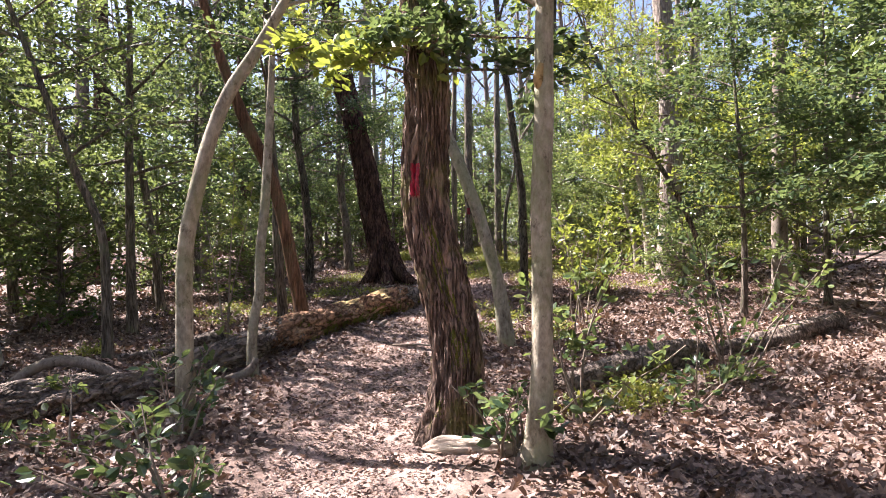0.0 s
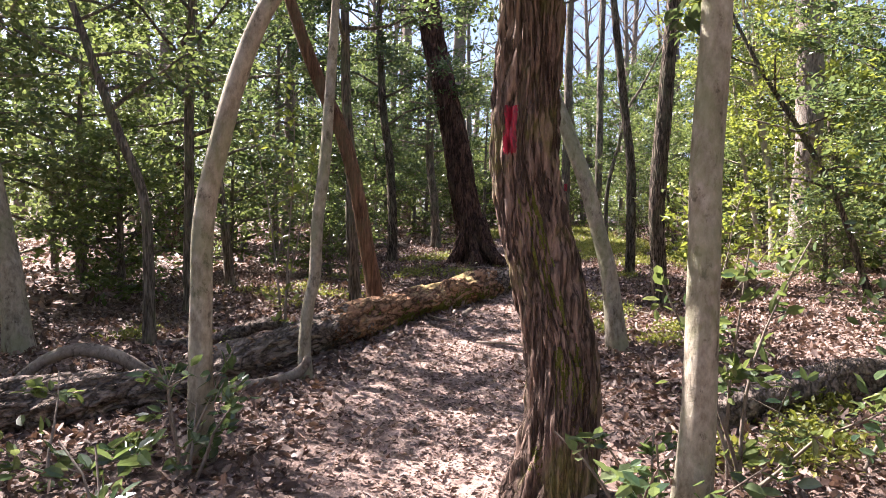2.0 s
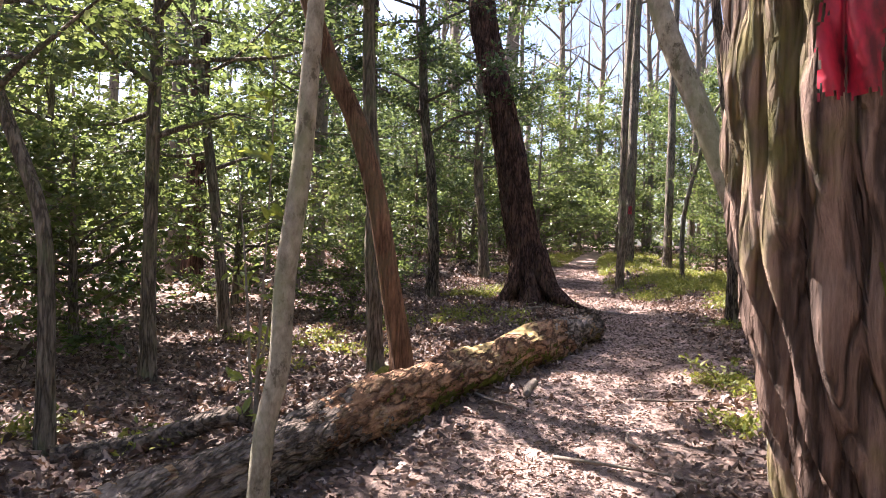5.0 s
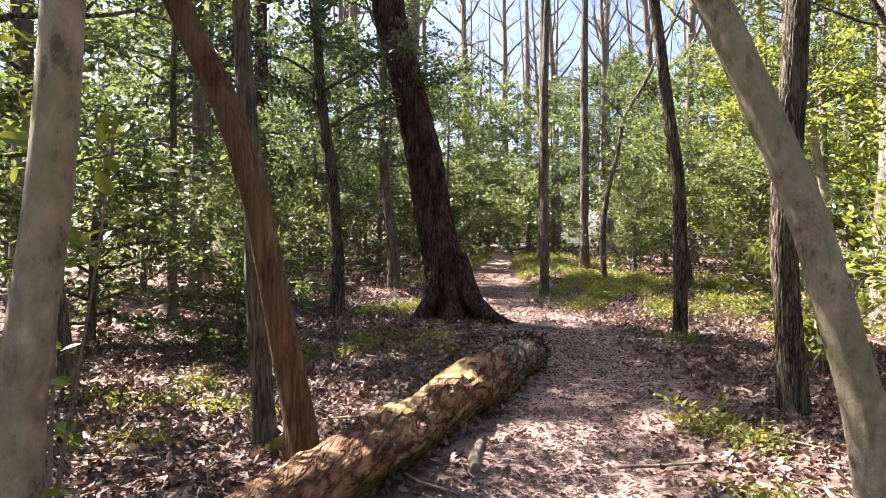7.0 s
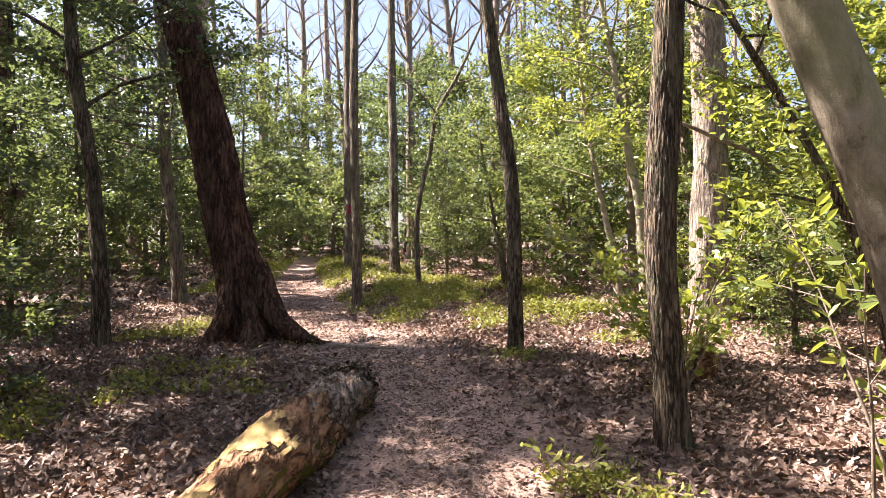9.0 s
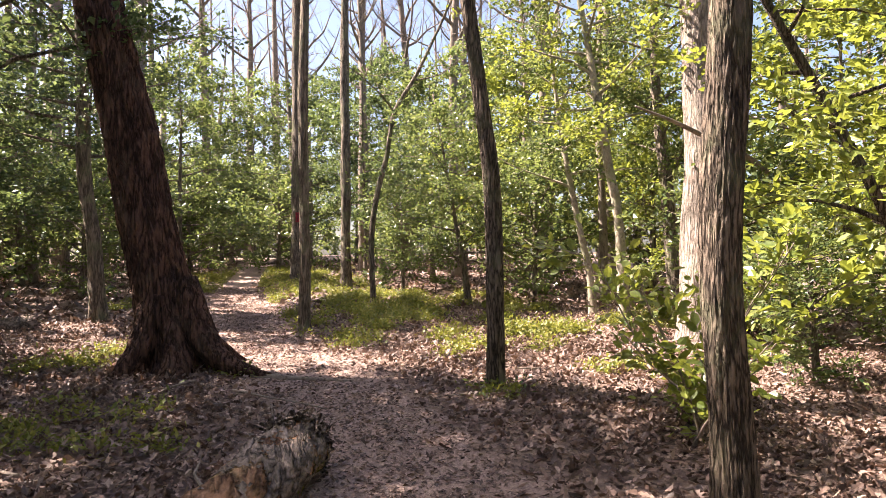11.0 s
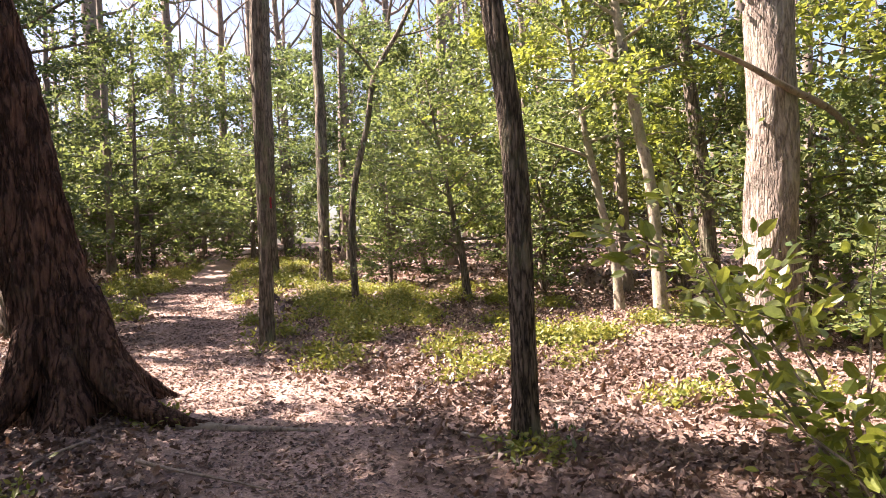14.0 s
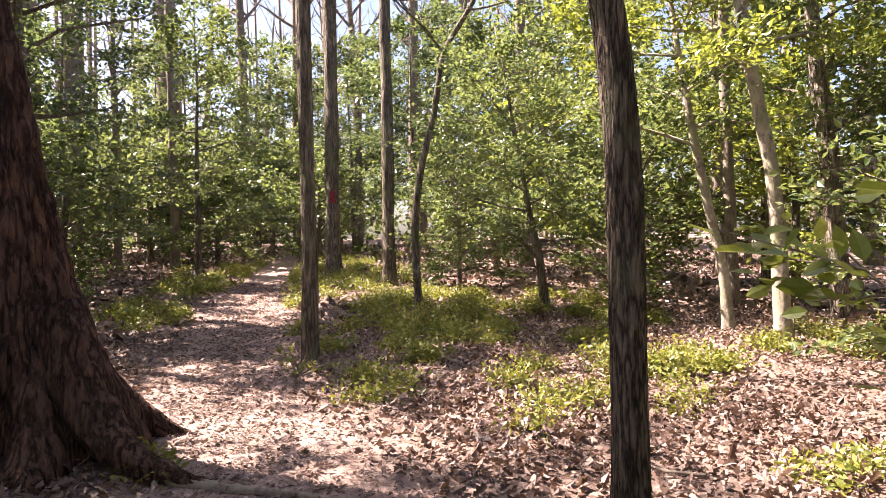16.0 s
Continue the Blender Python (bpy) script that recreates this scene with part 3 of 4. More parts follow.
pine = [o_ for o_ in scene.objects if o_.name == "pine_tree"][0]
for line in (((0.1, -0.12, 0.85, 0.17), (0.3, -0.24, 0.36, 0.15), (0.52, -0.4, 0.09, 0.1), (0.8, -0.56, -0.02, 0.05), (1.0, -0.66, -0.07, 0.03)),
             ((-0.1, -0.15, 0.7, 0.16), (-0.25, -0.3, 0.25, 0.12), (-0.42, -0.45, 0.0, 0.07), (-0.55, -0.55, -0.08, 0.03)),
             ((0.0, -0.2, 0.55, 0.13), (0.06, -0.36, 0.18, 0.1), (0.12, -0.55, -0.03, 0.05), (0.16, -0.65, -0.08, 0.03)),
             ((0.1, 0.1, 0.6, 0.15), (0.4, 0.2, 0.2, 0.12), (0.7, 0.3, -0.03, 0.06), (0.85, 0.35, -0.1, 0.03))):
    part("root", mesh_of("root", *tube(line, 40, 0.03, 11, 0.02, seed=line[0][0] * 9), BARK_PINE), pine)

G_LINE = [g(1.56, 13.95, 0.09), (1.57, 13.95, 1.4, 0.078), (1.57, 13.95, 2.1, 0.076), (1.54, 13.95, 2.85, 0.074), (1.46, 13.96, 3.5, 0.07), (1.36, 13.97, 4.3, 0.064)]
tree("slender_tree", G_LINE, 12, BARK_DIM, "slender upright tree with finely furrowed grey bark, darkened as if backlit", 96, 0.05, 26, 0.006, 0.35, 5, seed=5.1, bare=8)
H_LINE = [g(1.54, 10.74, 0.115), (1.51, 10.74, 1.2, 0.098), (1.47, 10.74, 1.81, 0.096), (1.485, 10.73, 2.35, 0.096), (1.52, 10.72, 2.85, 0.093), (1.55, 10.71, 3.4, 0.09)]
tree("furrowed_tree", H_LINE, 13, BARK_DIM, "upright tree with furrowed grey-brown bark, pale at the foot", 112, 0.045, 28, 0.009, 0.35, 5, seed=3.7, bare=8)
tree("leaning_holly", [g(0.7, 7.88, 0.09), (0.6, 7.88, 1.2, 0.076), (0.5, 7.88, 1.6, 0.072), (0.39, 7.9, 2.0, 0.07), (0.28, 7.92, 2.3, 0.068), (0.15, 7.95, 2.65, 0.064), (-0.02, 8.0, 3.1, 0.06)], 6.2, BARK_PALE, "pale grey holly leaning over the trail", 24, 0.06, flare=0.35, crown=(3.2, 6.0, 1.8, 3600, 0.075, LEAF_HOLLY, 13), seed=1.9)

J_LINE = [g(4.92, 15.55, 0.29), (4.93, 15.55, 1.9, 0.245), (4.97, 15.52, 3.2, 0.235), (4.98, 15.52, 4.5, 0.225)]
tree("pale_oak", J_LINE, 19, BARK_WHITE, "large pale-barked oak standing in the thicket", 80, 0.06, 22, 0.012, 0.3, 5, seed=0.2, bare=10)
pale_oak = [o_ for o_ in scene.objects if o_.name == "pale_oak"][0]
jo = np.array(pale_oak.location)
part("dead_branch", mesh_of("dead_branch", *tube([(3.7 - jo[0], 15.0 - jo[1], 3.72 - jo[2], 0.012), (4.3 - jo[0], 15.1 - jo[1], 3.58 - jo[2], 0.024), (4.9 - jo[0], 15.25 - jo[1], 3.42 - jo[2], 0.032), (5.5 - jo[0], 15.35 - jo[1], 3.25 - jo[2], 0.034), (6.1 - jo[0], 15.5 - jo[1], 2.95 - jo[2], 0.03)], 8, 0.08), STICK), pale_oak, "bare pale dead branch")
tree("leaning_tree", [g(4.65, 12.1, 0.05), (4.3, 12.15, 1.8, 0.044), (4.0, 12.2, 2.5, 0.042), (3.68, 12.3, 3.15, 0.038), (3.16, 12.4, 4.05, 0.032)], 6.5, BARK_DIM, "dark thin tree leaning through the thicket", 16, 0.1, crown=(1.4, 6.2, 1.5, 3400, 0.085, LEAF_SUNNY, 16), seed=2.4)
tree("trailside_tree", [g(0.29, 18.1, 0.085), (0.31, 18.1, 1.9, 0.074), (0.31, 18.1, 2.7, 0.072), (0.31, 18.11, 4.5, 0.068)], 13, BARK_GREY, "slim straight grey tree at the trail's edge", 28, 0.08, 12, 0.004, 0.3, 5, seed=6.2, bare=8)
K_LINE = [g(0.93, 26.1, 0.17), (0.95, 26.1, 3.2, 0.146), (0.97, 26.1, 5.0, 0.14), (0.99, 26.1, 7.3, 0.13)]
far_blazed = tree("blazed_tree", K_LINE, 18, BARK_GREY, "straight grey tree with a red painted trail blaze", 36, 0.15, seed=1.1, bare=9)
blaze(far_blazed, K_LINE, 3.05, 3.3, -1.95, -1.25, 0.012, 0, 0, 1.1)
tree("straight_tree", [g(1.87, 24.33, 0.13), (1.88, 24.33, 2.5, 0.115), (1.9, 24.34, 4.6, 0.11), (1.9, 24.35, 6.7, 0.1)], 17, BARK_GREY, "straight pale grey tree beyond the clearing", 28, 0.12, seed=2.1, bare=9)
tree("bent_sapling", [g(1.85, 20.95, 0.06), (1.82, 20.96, 2.4, 0.052), (1.92, 20.95, 3.2, 0.05), (2.12, 20.91, 4.0, 0.046), (2.27, 20.88, 4.8, 0.04), (2.67, 20.8, 5.5, 0.034)], 8, BARK_GREY, "thin bent leafless sapling", 14, 0.1, seed=4.0, bare=7)
tree("holly_tree", [g(-2.92, 15.6, 0.105), (-2.92, 15.6, 1.84, 0.092), (-2.99, 15.6, 2.98, 0.088), (-3.12, 15.6, 3.88, 0.08), (-3.19, 15.6, 4.79, 0.07)], 9.5, BARK_DIM, "straight holly with dark hanging foliage", 24, 0.1, flare=0.5, crown=(2.6, 9.0, 2.5, 9500, 0.085, LEAF_DARK, 22), seed=5.5)
tree("holly_tree", [g(-2.6, 19.8, 0.125), (-2.67, 19.84, 2.35, 0.11), (-2.8, 19.86, 3.42, 0.105), (-2.84, 19.86, 5.57, 0.09)], 7.6, BARK_GREY, "grey-trunked holly beyond the dark pine", 20, 0.12, crown=(2.4, 6.2, 2.1, 5500, 0.09, LEAF_DARK, 20), seed=0.7)
tree("holly_tree", [g(5.03, 17.54, 0.085), (5.0, 17.55, 1.97, 0.078), (4.94, 17.56, 2.83, 0.074), (4.84, 17.59, 3.41, 0.07), (4.7, 17.62, 4.3, 0.062)], 7.5, BARK_PALE, "slender pale holly with yellow-green foliage", 20, 0.1, crown=(2.6, 7.0, 2.2, 6500, 0.085, LEAF_SUNNY, 18), seed=1.5)
tree("sapling", [g(4.98, 18.41, 0.07), (4.93, 18.43, 1.77, 0.06), (4.79, 18.46, 2.48, 0.055)], 6, BARK_PALE, "leaning grey sapling in the thicket", 14, 0.12, crown=(2.0, 5.7, 1.7, 4200, 0.085, LEAF_HOLLY, 14), seed=2.9)
tree("holly_tree", [g(6.98, 18.92, 0.15), (6.86, 18.95, 1.91, 0.13), (6.81, 18.96, 2.98, 0.12)], 9, BARK_GREY, "dark stout holly trunk in the thicket", 18, 0.12, crown=(2.2, 8.5, 2.4, 7500, 0.09, LEAF_HOLLY, 20), seed=3.9)
tree("holly_bush", [g(3.55, 20.5, 0.07), (3.45, 20.47, 1.98, 0.055), (3.35, 20.5, 2.5, 0.04)], 3.9, BARK_GREY, "dense sunlit bush of small glossy leaves", 12, 0.12, crown=(0.6, 3.4, 1.7, 8500, 0.075, LEAF_HOLLY, 22), seed=4.9)
tree("stout_tree", [g(-3.9, 36.5, 0.42), (-3.87, 36.5, 5.2, 0.37), (-3.85, 36.5, 8.4, 0.34)], 22, BARK_FAR, "thick grey tree far along the trail", 30, 0.2, seed=0.3, bare=10)
tree("slim_tree", [g(-2.76, 29.86, 0.11), (-2.75, 29.87, 3.5, 0.098), (-2.79, 29.9, 8.4, 0.08)], 15, BARK_FAR, "slim pale tree beside the far trail", 16, 0.2, seed=0.6, bare=8)
tree("stout_tree", [g(-5.6, 31.8, 0.23), (-5.58, 31.8, 6.6, 0.2), (-5.62, 31.8, 9, 0.19)], 20, BARK_FAR, "straight bare tree beyond the hollies", 20, 0.2, seed=1.6, bare=10)
tree("holly_tree", [g(-3.43, 7.32, 0.055), (-3.45, 7.32, 1.3, 0.046), (-3.5, 7.3, 1.87, 0.044), (-3.76, 7.28, 2.5, 0.04)], 5.2, BARK_GREY, "thin holly with bright scattered foliage", 14, 0.1, crown=(2.0, 5.0, 1.6, 2300, 0.075, LEAF_HOLLY, 14), seed=5.9)
tree("holly_tree", [g(-3.94, 9.08, 0.07), (-3.96, 9.08, 1.4, 0.06), (-3.98, 9.1, 2.6, 0.055)], 6.5, BARK_GREY, "slim holly under the taller trees", 14, 0.12, crown=(1.9, 6.2, 1.9, 3000, 0.08, LEAF_HOLLY, 16), seed=6.6)
tree("holly_tree", [g(-4.5, 11.45, 0.075), (-4.59, 11.44, 1.53, 0.066), (-4.75, 11.45, 2.6, 0.06)], 7, BARK_GREY, "slim leaning dark holly trunk with drooping foliage", 14, 0.12, crown=(1.8, 6.6, 2.0, 5200, 0.08, LEAF_DARK, 16), seed=7.1)
tree("pale_tree", [g(-4.42, 7.0, 0.12), (-4.55, 7.0, 1.23, 0.1), (-4.66, 7.0, 1.7, 0.098), (-4.9, 7.0, 2.8, 0.09)], 8, BARK_PALE, "pale leaning holly among the undergrowth", 20, 0.1, crown=(2.2, 7.5, 2.0, 3400, 0.08, LEAF_HOLLY, 18), seed=7.7)


# ---- logs and fallen wood ----
def log_thing(name, pts, mat, label, sides=40, step=0.06, ridges=11, depth=0.02, seed=0.0, category="log", peel=0.0):
    base = base_empty(name, (pts[0][0], pts[0][1], float(ground_z(pts[0][0], pts[0][1]))))
    o = np.array(base.location)
    line = [tuple(np.array(p[:3]) - o) + (p[3],) for p in pts]
    part("bark", mesh_of("bark", *tube(line, sides, step, ridges, depth, seed=seed, lump=0.085, peel=peel), mat), base)
    return tagged(base, label, category)


def on(x, y, r, sink=0.25):
    return (x, y, float(ground_z(x, y)) + r * (1 - sink), r)


main_log = log_thing("fallen_log", [on(-0.34, 12.25, 0.19), on(-0.75, 11.2, 0.2), on(-1.15, 10.1, 0.2), on(-1.52, 9.0, 0.19), on(-1.85, 7.9, 0.18), on(-2.2, 6.75, 0.165), on(-2.45, 6.1, 0.14)], LOG_BARK, "long fallen log with peeling orange-brown bark lying beside the trail", 96, 0.03, 13, 0.014, 0.8, peel=0.022)
o = np.array(main_log.location)
# torn fibres at the log's broken end
fib = Shape()
for q in range(420):
    a, rr = rng.uniform(0, 6.28), rng.uniform(0.02, 0.2)
    p = np.array([-0.34 - 0.02 + math.cos(a) * rr * 0.94, 12.22 - math.cos(a) * rr * 0.33, float(ground_z(-0.34, 12.25)) + 0.15 + math.sin(a) * rr]) - o
    d = np.array([0.35, 0.92, 0]) * rng.uniform(0.03, 0.2) + rng.normal(size=3) * 0.05
    fib.add(*tube([(*(p - d * 0.6), 0.011), (*p, 0.008), (*(p + d), 0.002)], 4, 0.5, cap=False))
part("broken_end", fib.mesh("broken_end", LOG_GREY), main_log, "splintered dark broken end")


def surface_patch(thing, name, mat, label, keep, proud, seed):
    """A thin layer that lies on a log's bark where keep(x, y, z) is above an uneven edge."""
    src = [ch for ch in thing.children if ch.name.startswith("bark")][0].data
    at = np.array([v.co for v in src.vertices])
    nrm = np.array([v.normal for v in src.vertices])
    quads = [tuple(p.vertices) for p in src.polygons if len(p.vertices) == 4]
    picked = []
    for f in quads:
        mid = at[list(f)].mean(axis=0) + np.array(thing.location)
        if keep(mid, nrm[list(f)].mean(axis=0)) + 0.5 * noise.noise((mid[0] * 9 + seed, mid[1] * 5, mid[2] * 9)) + 0.3 * noise.noise((mid[0] * 30, mid[1] * 22 + seed, mid[2] * 30)) > 0.5:
            picked.append(f)
    used = sorted({i for f in picked for i in f})
    index = {v: q for q, v in enumerate(used)}
    part(name, mesh_of(name, at[used] + nrm[used] * proud, [[index[v] for v in f] for f in picked], mat), thing, label)


surface_patch(main_log, "bare_wood", WOOD_PALE, "patch of pale yellow wood without bark", lambda p, n: 2.2 * n[2] - 0.9 - abs(p[1] - 10.55) * 2.6, 0.005, 1.0)
surface_patch(main_log, "bare_wood", WOOD_PALE, "patch of pale wood without bark", lambda p, n: 2.0 * n[2] - 1.0 - abs(p[1] - 9.7) * 2.2, 0.005, 4.0)
surface_patch(main_log, "grey_bark", LOG_GREY, "weathered grey bark at the log's thin end", lambda p, n: 0.75 if p[1] < 7.4 else 0.75 - (p[1] - 7.4) * 0.8, 0.005, 2.0)
surface_patch(main_log, "dark_bark", LOG_GREY, "grey fibrous rotten bark near the broken end", lambda p, n: 0.7 if p[1] > 11.4 else 0.7 - (11.4 - p[1]) * 1.6, 0.006, 7.0)
surface_patch(main_log, "moss", MOSS, "green moss low on the log", lambda p, n: (0.75 * n[0] - 0.75 * n[2] - 0.35) if p[1] > 8.2 else 0, 0.004, 9.0)
log_thing("rotten_log", [on(-2.3, 6.15, 0.12), on(-2.65, 5.7, 0.15), on(-3.0, 5.25, 0.16), on(-3.5, 4.85, 0.15), on(-4.2, 4.5, 0.12)], LOG_GREY, "dark rotten log half sunk in the leaves", 72, 0.035, 11, 0.03, 2.0, peel=0.03)
log_thing("fallen_branch", [on(-2.75, 6.2, 0.05), (-3.0, 6.15, 0.62, 0.05), (-3.3, 6.15, 0.66, 0.05), (-3.55, 6.1, 0.58, 0.045), on(-3.68, 5.9, 0.035)], STICK, "grey curved branch arching over the leaves", 12, 0.08, 0, 0, 1.0, category="branch")
log_thing("fallen_branch", [(-1.69, 6.44, 0.62, 0.03), (-1.74, 6.4, 0.52, 0.04), on(-1.9, 6.28, 0.042), on(-2.15, 6.16, 0.04), on(-2.5, 6.0, 0.035), on(-2.8, 5.72, 0.02)], STICK, "crooked grey branch lying at the sapling's foot", 14, 0.05, 5, 0.006, 1.5, category="branch")
log_thing("fallen_branch", [on(-2.2, 7.9, 0.05), (-2.5, 7.75, 0.68, 0.055), on(-2.95, 7.5, 0.06), on(-3.3, 7.2, 0.05)], LOG_GREY, "short weathered branch behind the log", 16, 0.07, 7, 0.01, 3.0, category="branch")
log_thing("fallen_log", [on(0.95, 5.75, 0.1), on(1.5, 6.2, 0.125), on(2.1, 6.62, 0.13), on(2.45, 6.9, 0.12)], LOG_GREY, "short dark rotting log on sunlit leaves", 36, 0.06, 9, 0.018, 1.0)
log_thing("fallen_log", [on(2.75, 7.1, 0.09), on(3.4, 7.55, 0.11), on(4.2, 8.25, 0.12), on(4.8, 8.7, 0.11)], LOG_GREY, "weathered grey log among the shrubs", 32, 0.07, 9, 0.016, 4.0)
log_thing("wood_slab", [on(-0.14, 4.43, 0.02, 0.1), on(-0.04, 4.39, 0.05, 0.35), on(0.08, 4.37, 0.055, 0.4), on(0.25, 4.33, 0.045, 0.3), on(0.38, 4.31, 0.035), on(0.48, 4.27, 0.012)], WOOD_GREY, "pale broken piece of wood at the tree's foot", 30, 0.025, 9, 0.018, 5.0, category="wood")
log_thing("stick", [on(-0.83, 9.35, 0.03), on(-0.84, 9.6, 0.034), on(-0.8, 9.92, 0.028)], STICK, "short pale stick lying on the trail", 12, 0.06, 5, 0.004, 6.0, category="stick")
log_thing("fallen_log", [on(-5.6, 18.0, 0.1), on(-4.3, 18.5, 0.12), on(-3.3, 19.1, 0.1)], LOG_GREY, "dark fallen log beyond the hollies", 24, 0.1, 7, 0.015, 7.0)
log_thing("mossy_stone", [on(-2.13, 9.62, 0.03), on(-2.03, 9.58, 0.07), on(-1.95, 9.55, 0.03)], MOSS, "low moss-covered hump between two trunks", 16, 0.03, 5, 0.006, 2.0, category="moss")
log_thing("surface_root", [on(-0.5, 15.17, 0.05, 0.5), on(-0.2, 15.0, 0.035, 0.8), on(0.1, 14.9, 0.025, 0.9), on(0.4, 14.72, 0.02, 1.0)], STICK, "exposed root running out under the trail", 12, 0.06, 0, 0, 2.0, category="root")
log_thing("tree_stump", [(2.75, 12.3, float(ground_z(2.75, 12.3)) - 0.05, 0.1), (2.76, 12.3, float(ground_z(2.75, 12.3)) + 0.2, 0.08), (2.78, 12.31, float(ground_z(2.75, 12.3)) + 0.34, 0.06)], LOG_BARK, "small reddish broken stump in the leaves", 16, 0.05, 7, 0.012, 2.0, category="stump")

# loose twigs lying about
for q in range(60):
    x, y = rng.uniform(-5, 5), rng.uniform(2.5, 18)
    if abs(x - float(trail_x(y))) < 0.4:
        continue
    a, ln = rng.uniform(0, 6.28), rng.uniform(0.15, 0.5)
    pts = [on(x + math.cos(a) * ln * f + 0.03 * math.sin(5 * f), y + math.sin(a) * ln * f, 0.007 * (1.2 - 0.6 * f), -3.0) for f in (-1, -0.3, 0.4, 1)]
    tagged(new("fallen_twig", mesh_of("fallen_twig", *tube(pts, 6, 0.12), STICK)), "thin dry twig lying on the leaves", "twig", "twigs on the forest floor")


# ---- shrubs ----
def shrub(name, x, y, height, spread, count, size, lm, label, stems=6, width=0.55, mat=STICK, category="shrub"):
    base = base_empty(name, (x, y, float(ground_z(x, y))))
    leaf, twigs = Shape(), Shape()
    for q in range(stems):
        ll = limb_line((rng.normal() * 0.05, rng.normal() * 0.05, -0.03), rng.uniform(0, 6.28), math.atan2(height, spread) + rng.normal() * 0.2, math.hypot(height, spread) * rng.uniform(0.7, 1.05), 0.012, -0.3)
        part("stem", mesh_of("stem", *tube(ll, 6, 0.15, cap=False), mat), base)
        P, D = spray(ll, count // stems, size, max(0.16, spread * 0.45), twigs)
        leaf.add(*leaves(P, D, size * rng.uniform(0.6, 1.25, len(P)), width))
    tagged(part("twig_growth", twigs.mesh("twig_growth", mat), base), kind="stuff")
    tagged(part("foliage", leaf.mesh("foliage", lm, False), base), kind="stuff")
    return tagged(base, label, category)


shrub("young_beech", 2.6, 12.4, 1.6, 0.75, 1000, 0.1, LEAF_SUNNY, "sunlit young shrub with large yellow-green leaves", 9, 0.6)
shrub("young_beech", 2.3, 12.0, 1.0, 0.45, 260, 0.09, LEAF_SUNNY, "low sunlit shrub with yellow-green leaves", 6, 0.6)
shrub("seedling", -1.35, 3.55, 0.5, 0.4, 190, 0.085, LEAF_DARK, "low seedling with broad dark leaves", 6, 0.6)
shrub("seedling", -1.74, 4.62, 0.7, 0.25, 150, 0.08, LEAF_DARK, "low seedling clinging round the sapling's foot", 6, 0.6)
shrub("holly_sapling", -2.35, 7.7, 2.3, 0.3, 130, 0.095, LEAF_SUNNY, "thin whip of a sapling with bright yellow-green leaves", 3, 0.55)
shrub("holly_sapling", 1.8, 9.25, 1.6, 0.6, 260, 0.09, LEAF_SUNNY, "thin spreading sapling with sunlit yellow-green leaves", 5, 0.5)
shrub("seedling", -2.35, 4.6, 0.45, 0.4, 150, 0.08, LEAF_HOLLY, "low seedling with broad leaves by the rotten log", 5, 0.6)
shrub("seedling", 0.38, 4.25, 0.55, 0.3, 190, 0.08, LEAF_DARK, "dark leafy seedling between two trunks", 6, 0.6)
shrub("seedling", 0.95, 4.9, 1.2, 0.35, 240, 0.08, LEAF_HOLLY, "upright leafy seedling on the forest floor", 5, 0.6)
shrub("seedling", 1.7, 5.2, 0.6, 0.4, 160, 0.08, LEAF_DARK, "low dark seedling in sunlit leaves", 5, 0.6)
shrub("seedling", 2.4, 6.0, 1.3, 0.6, 420, 0.08, LEAF_HOLLY, "leafy seedling beside the rotting log", 7, 0.55)
shrub("seedling", 0.75, 10.35, 0.3, 0.2, 70, 0.06, LEAF_COVER, "small pale seedling near the trail", 4, 0.5)
shrub("seedling", 0.22, 17.4, 0.3, 0.22, 80, 0.06, LEAF_COVER, "small pale seedling at the trail's edge", 5, 0.5)
shrub("seedling", 1.55, 13.72, 0.1, 0.22, 60, 0.06, LEAF_DARK, "low green tuft at the slender tree's foot", 6, 0.4)


# leafy sprays that hang over the trail from the blazed tree;
# the left ones take the sunlit leaf colour, the others the darker one
for (x, y, z, az, el, ln, count, lm) in ((-0.1, 4.65, 3.0, 3.6, -0.1, 1.1, 300, LEAF_SUNNY), (-0.1, 4.6, 2.95, 4.6, -0.1, 0.8, 260, LEAF_DARK), (-0.08, 4.65, 2.7, 5.7, 0.0, 0.9, 280, LEAF_DARK), (-0.08, 4.58, 2.8, 4.9, 0.05, 0.6, 320, LEAF_DARK), (-0.1, 4.6, 2.65, 3.9, -0.05, 0.8, 260, LEAF_SUNNY), (-0.06, 4.6, 2.9, 0.1, 0.1, 1.0, 260, LEAF_DARK)):
    ll = limb_line(np.array([x, y, z]) - np.array(blazed.location), az, el, ln, 0.014, -0.35)
    tw, lf = Shape(), Shape()
    part("limb", mesh_of("limb", *tube(ll, 6, 0.1, cap=False), BARK_RED), blazed)
    P, D = spray(ll, count, 0.085, 0.3, tw)
    lf.add(*leaves(P, D, 0.085 * rng.uniform(0.6, 1.2, len(P)), 0.55))
    tagged(part("twig_growth", tw.mesh("twig_growth", BARK_RED), blazed), kind="stuff")
    tagged(part("foliage", lf.mesh("foliage", lm, False), blazed), kind="stuff")

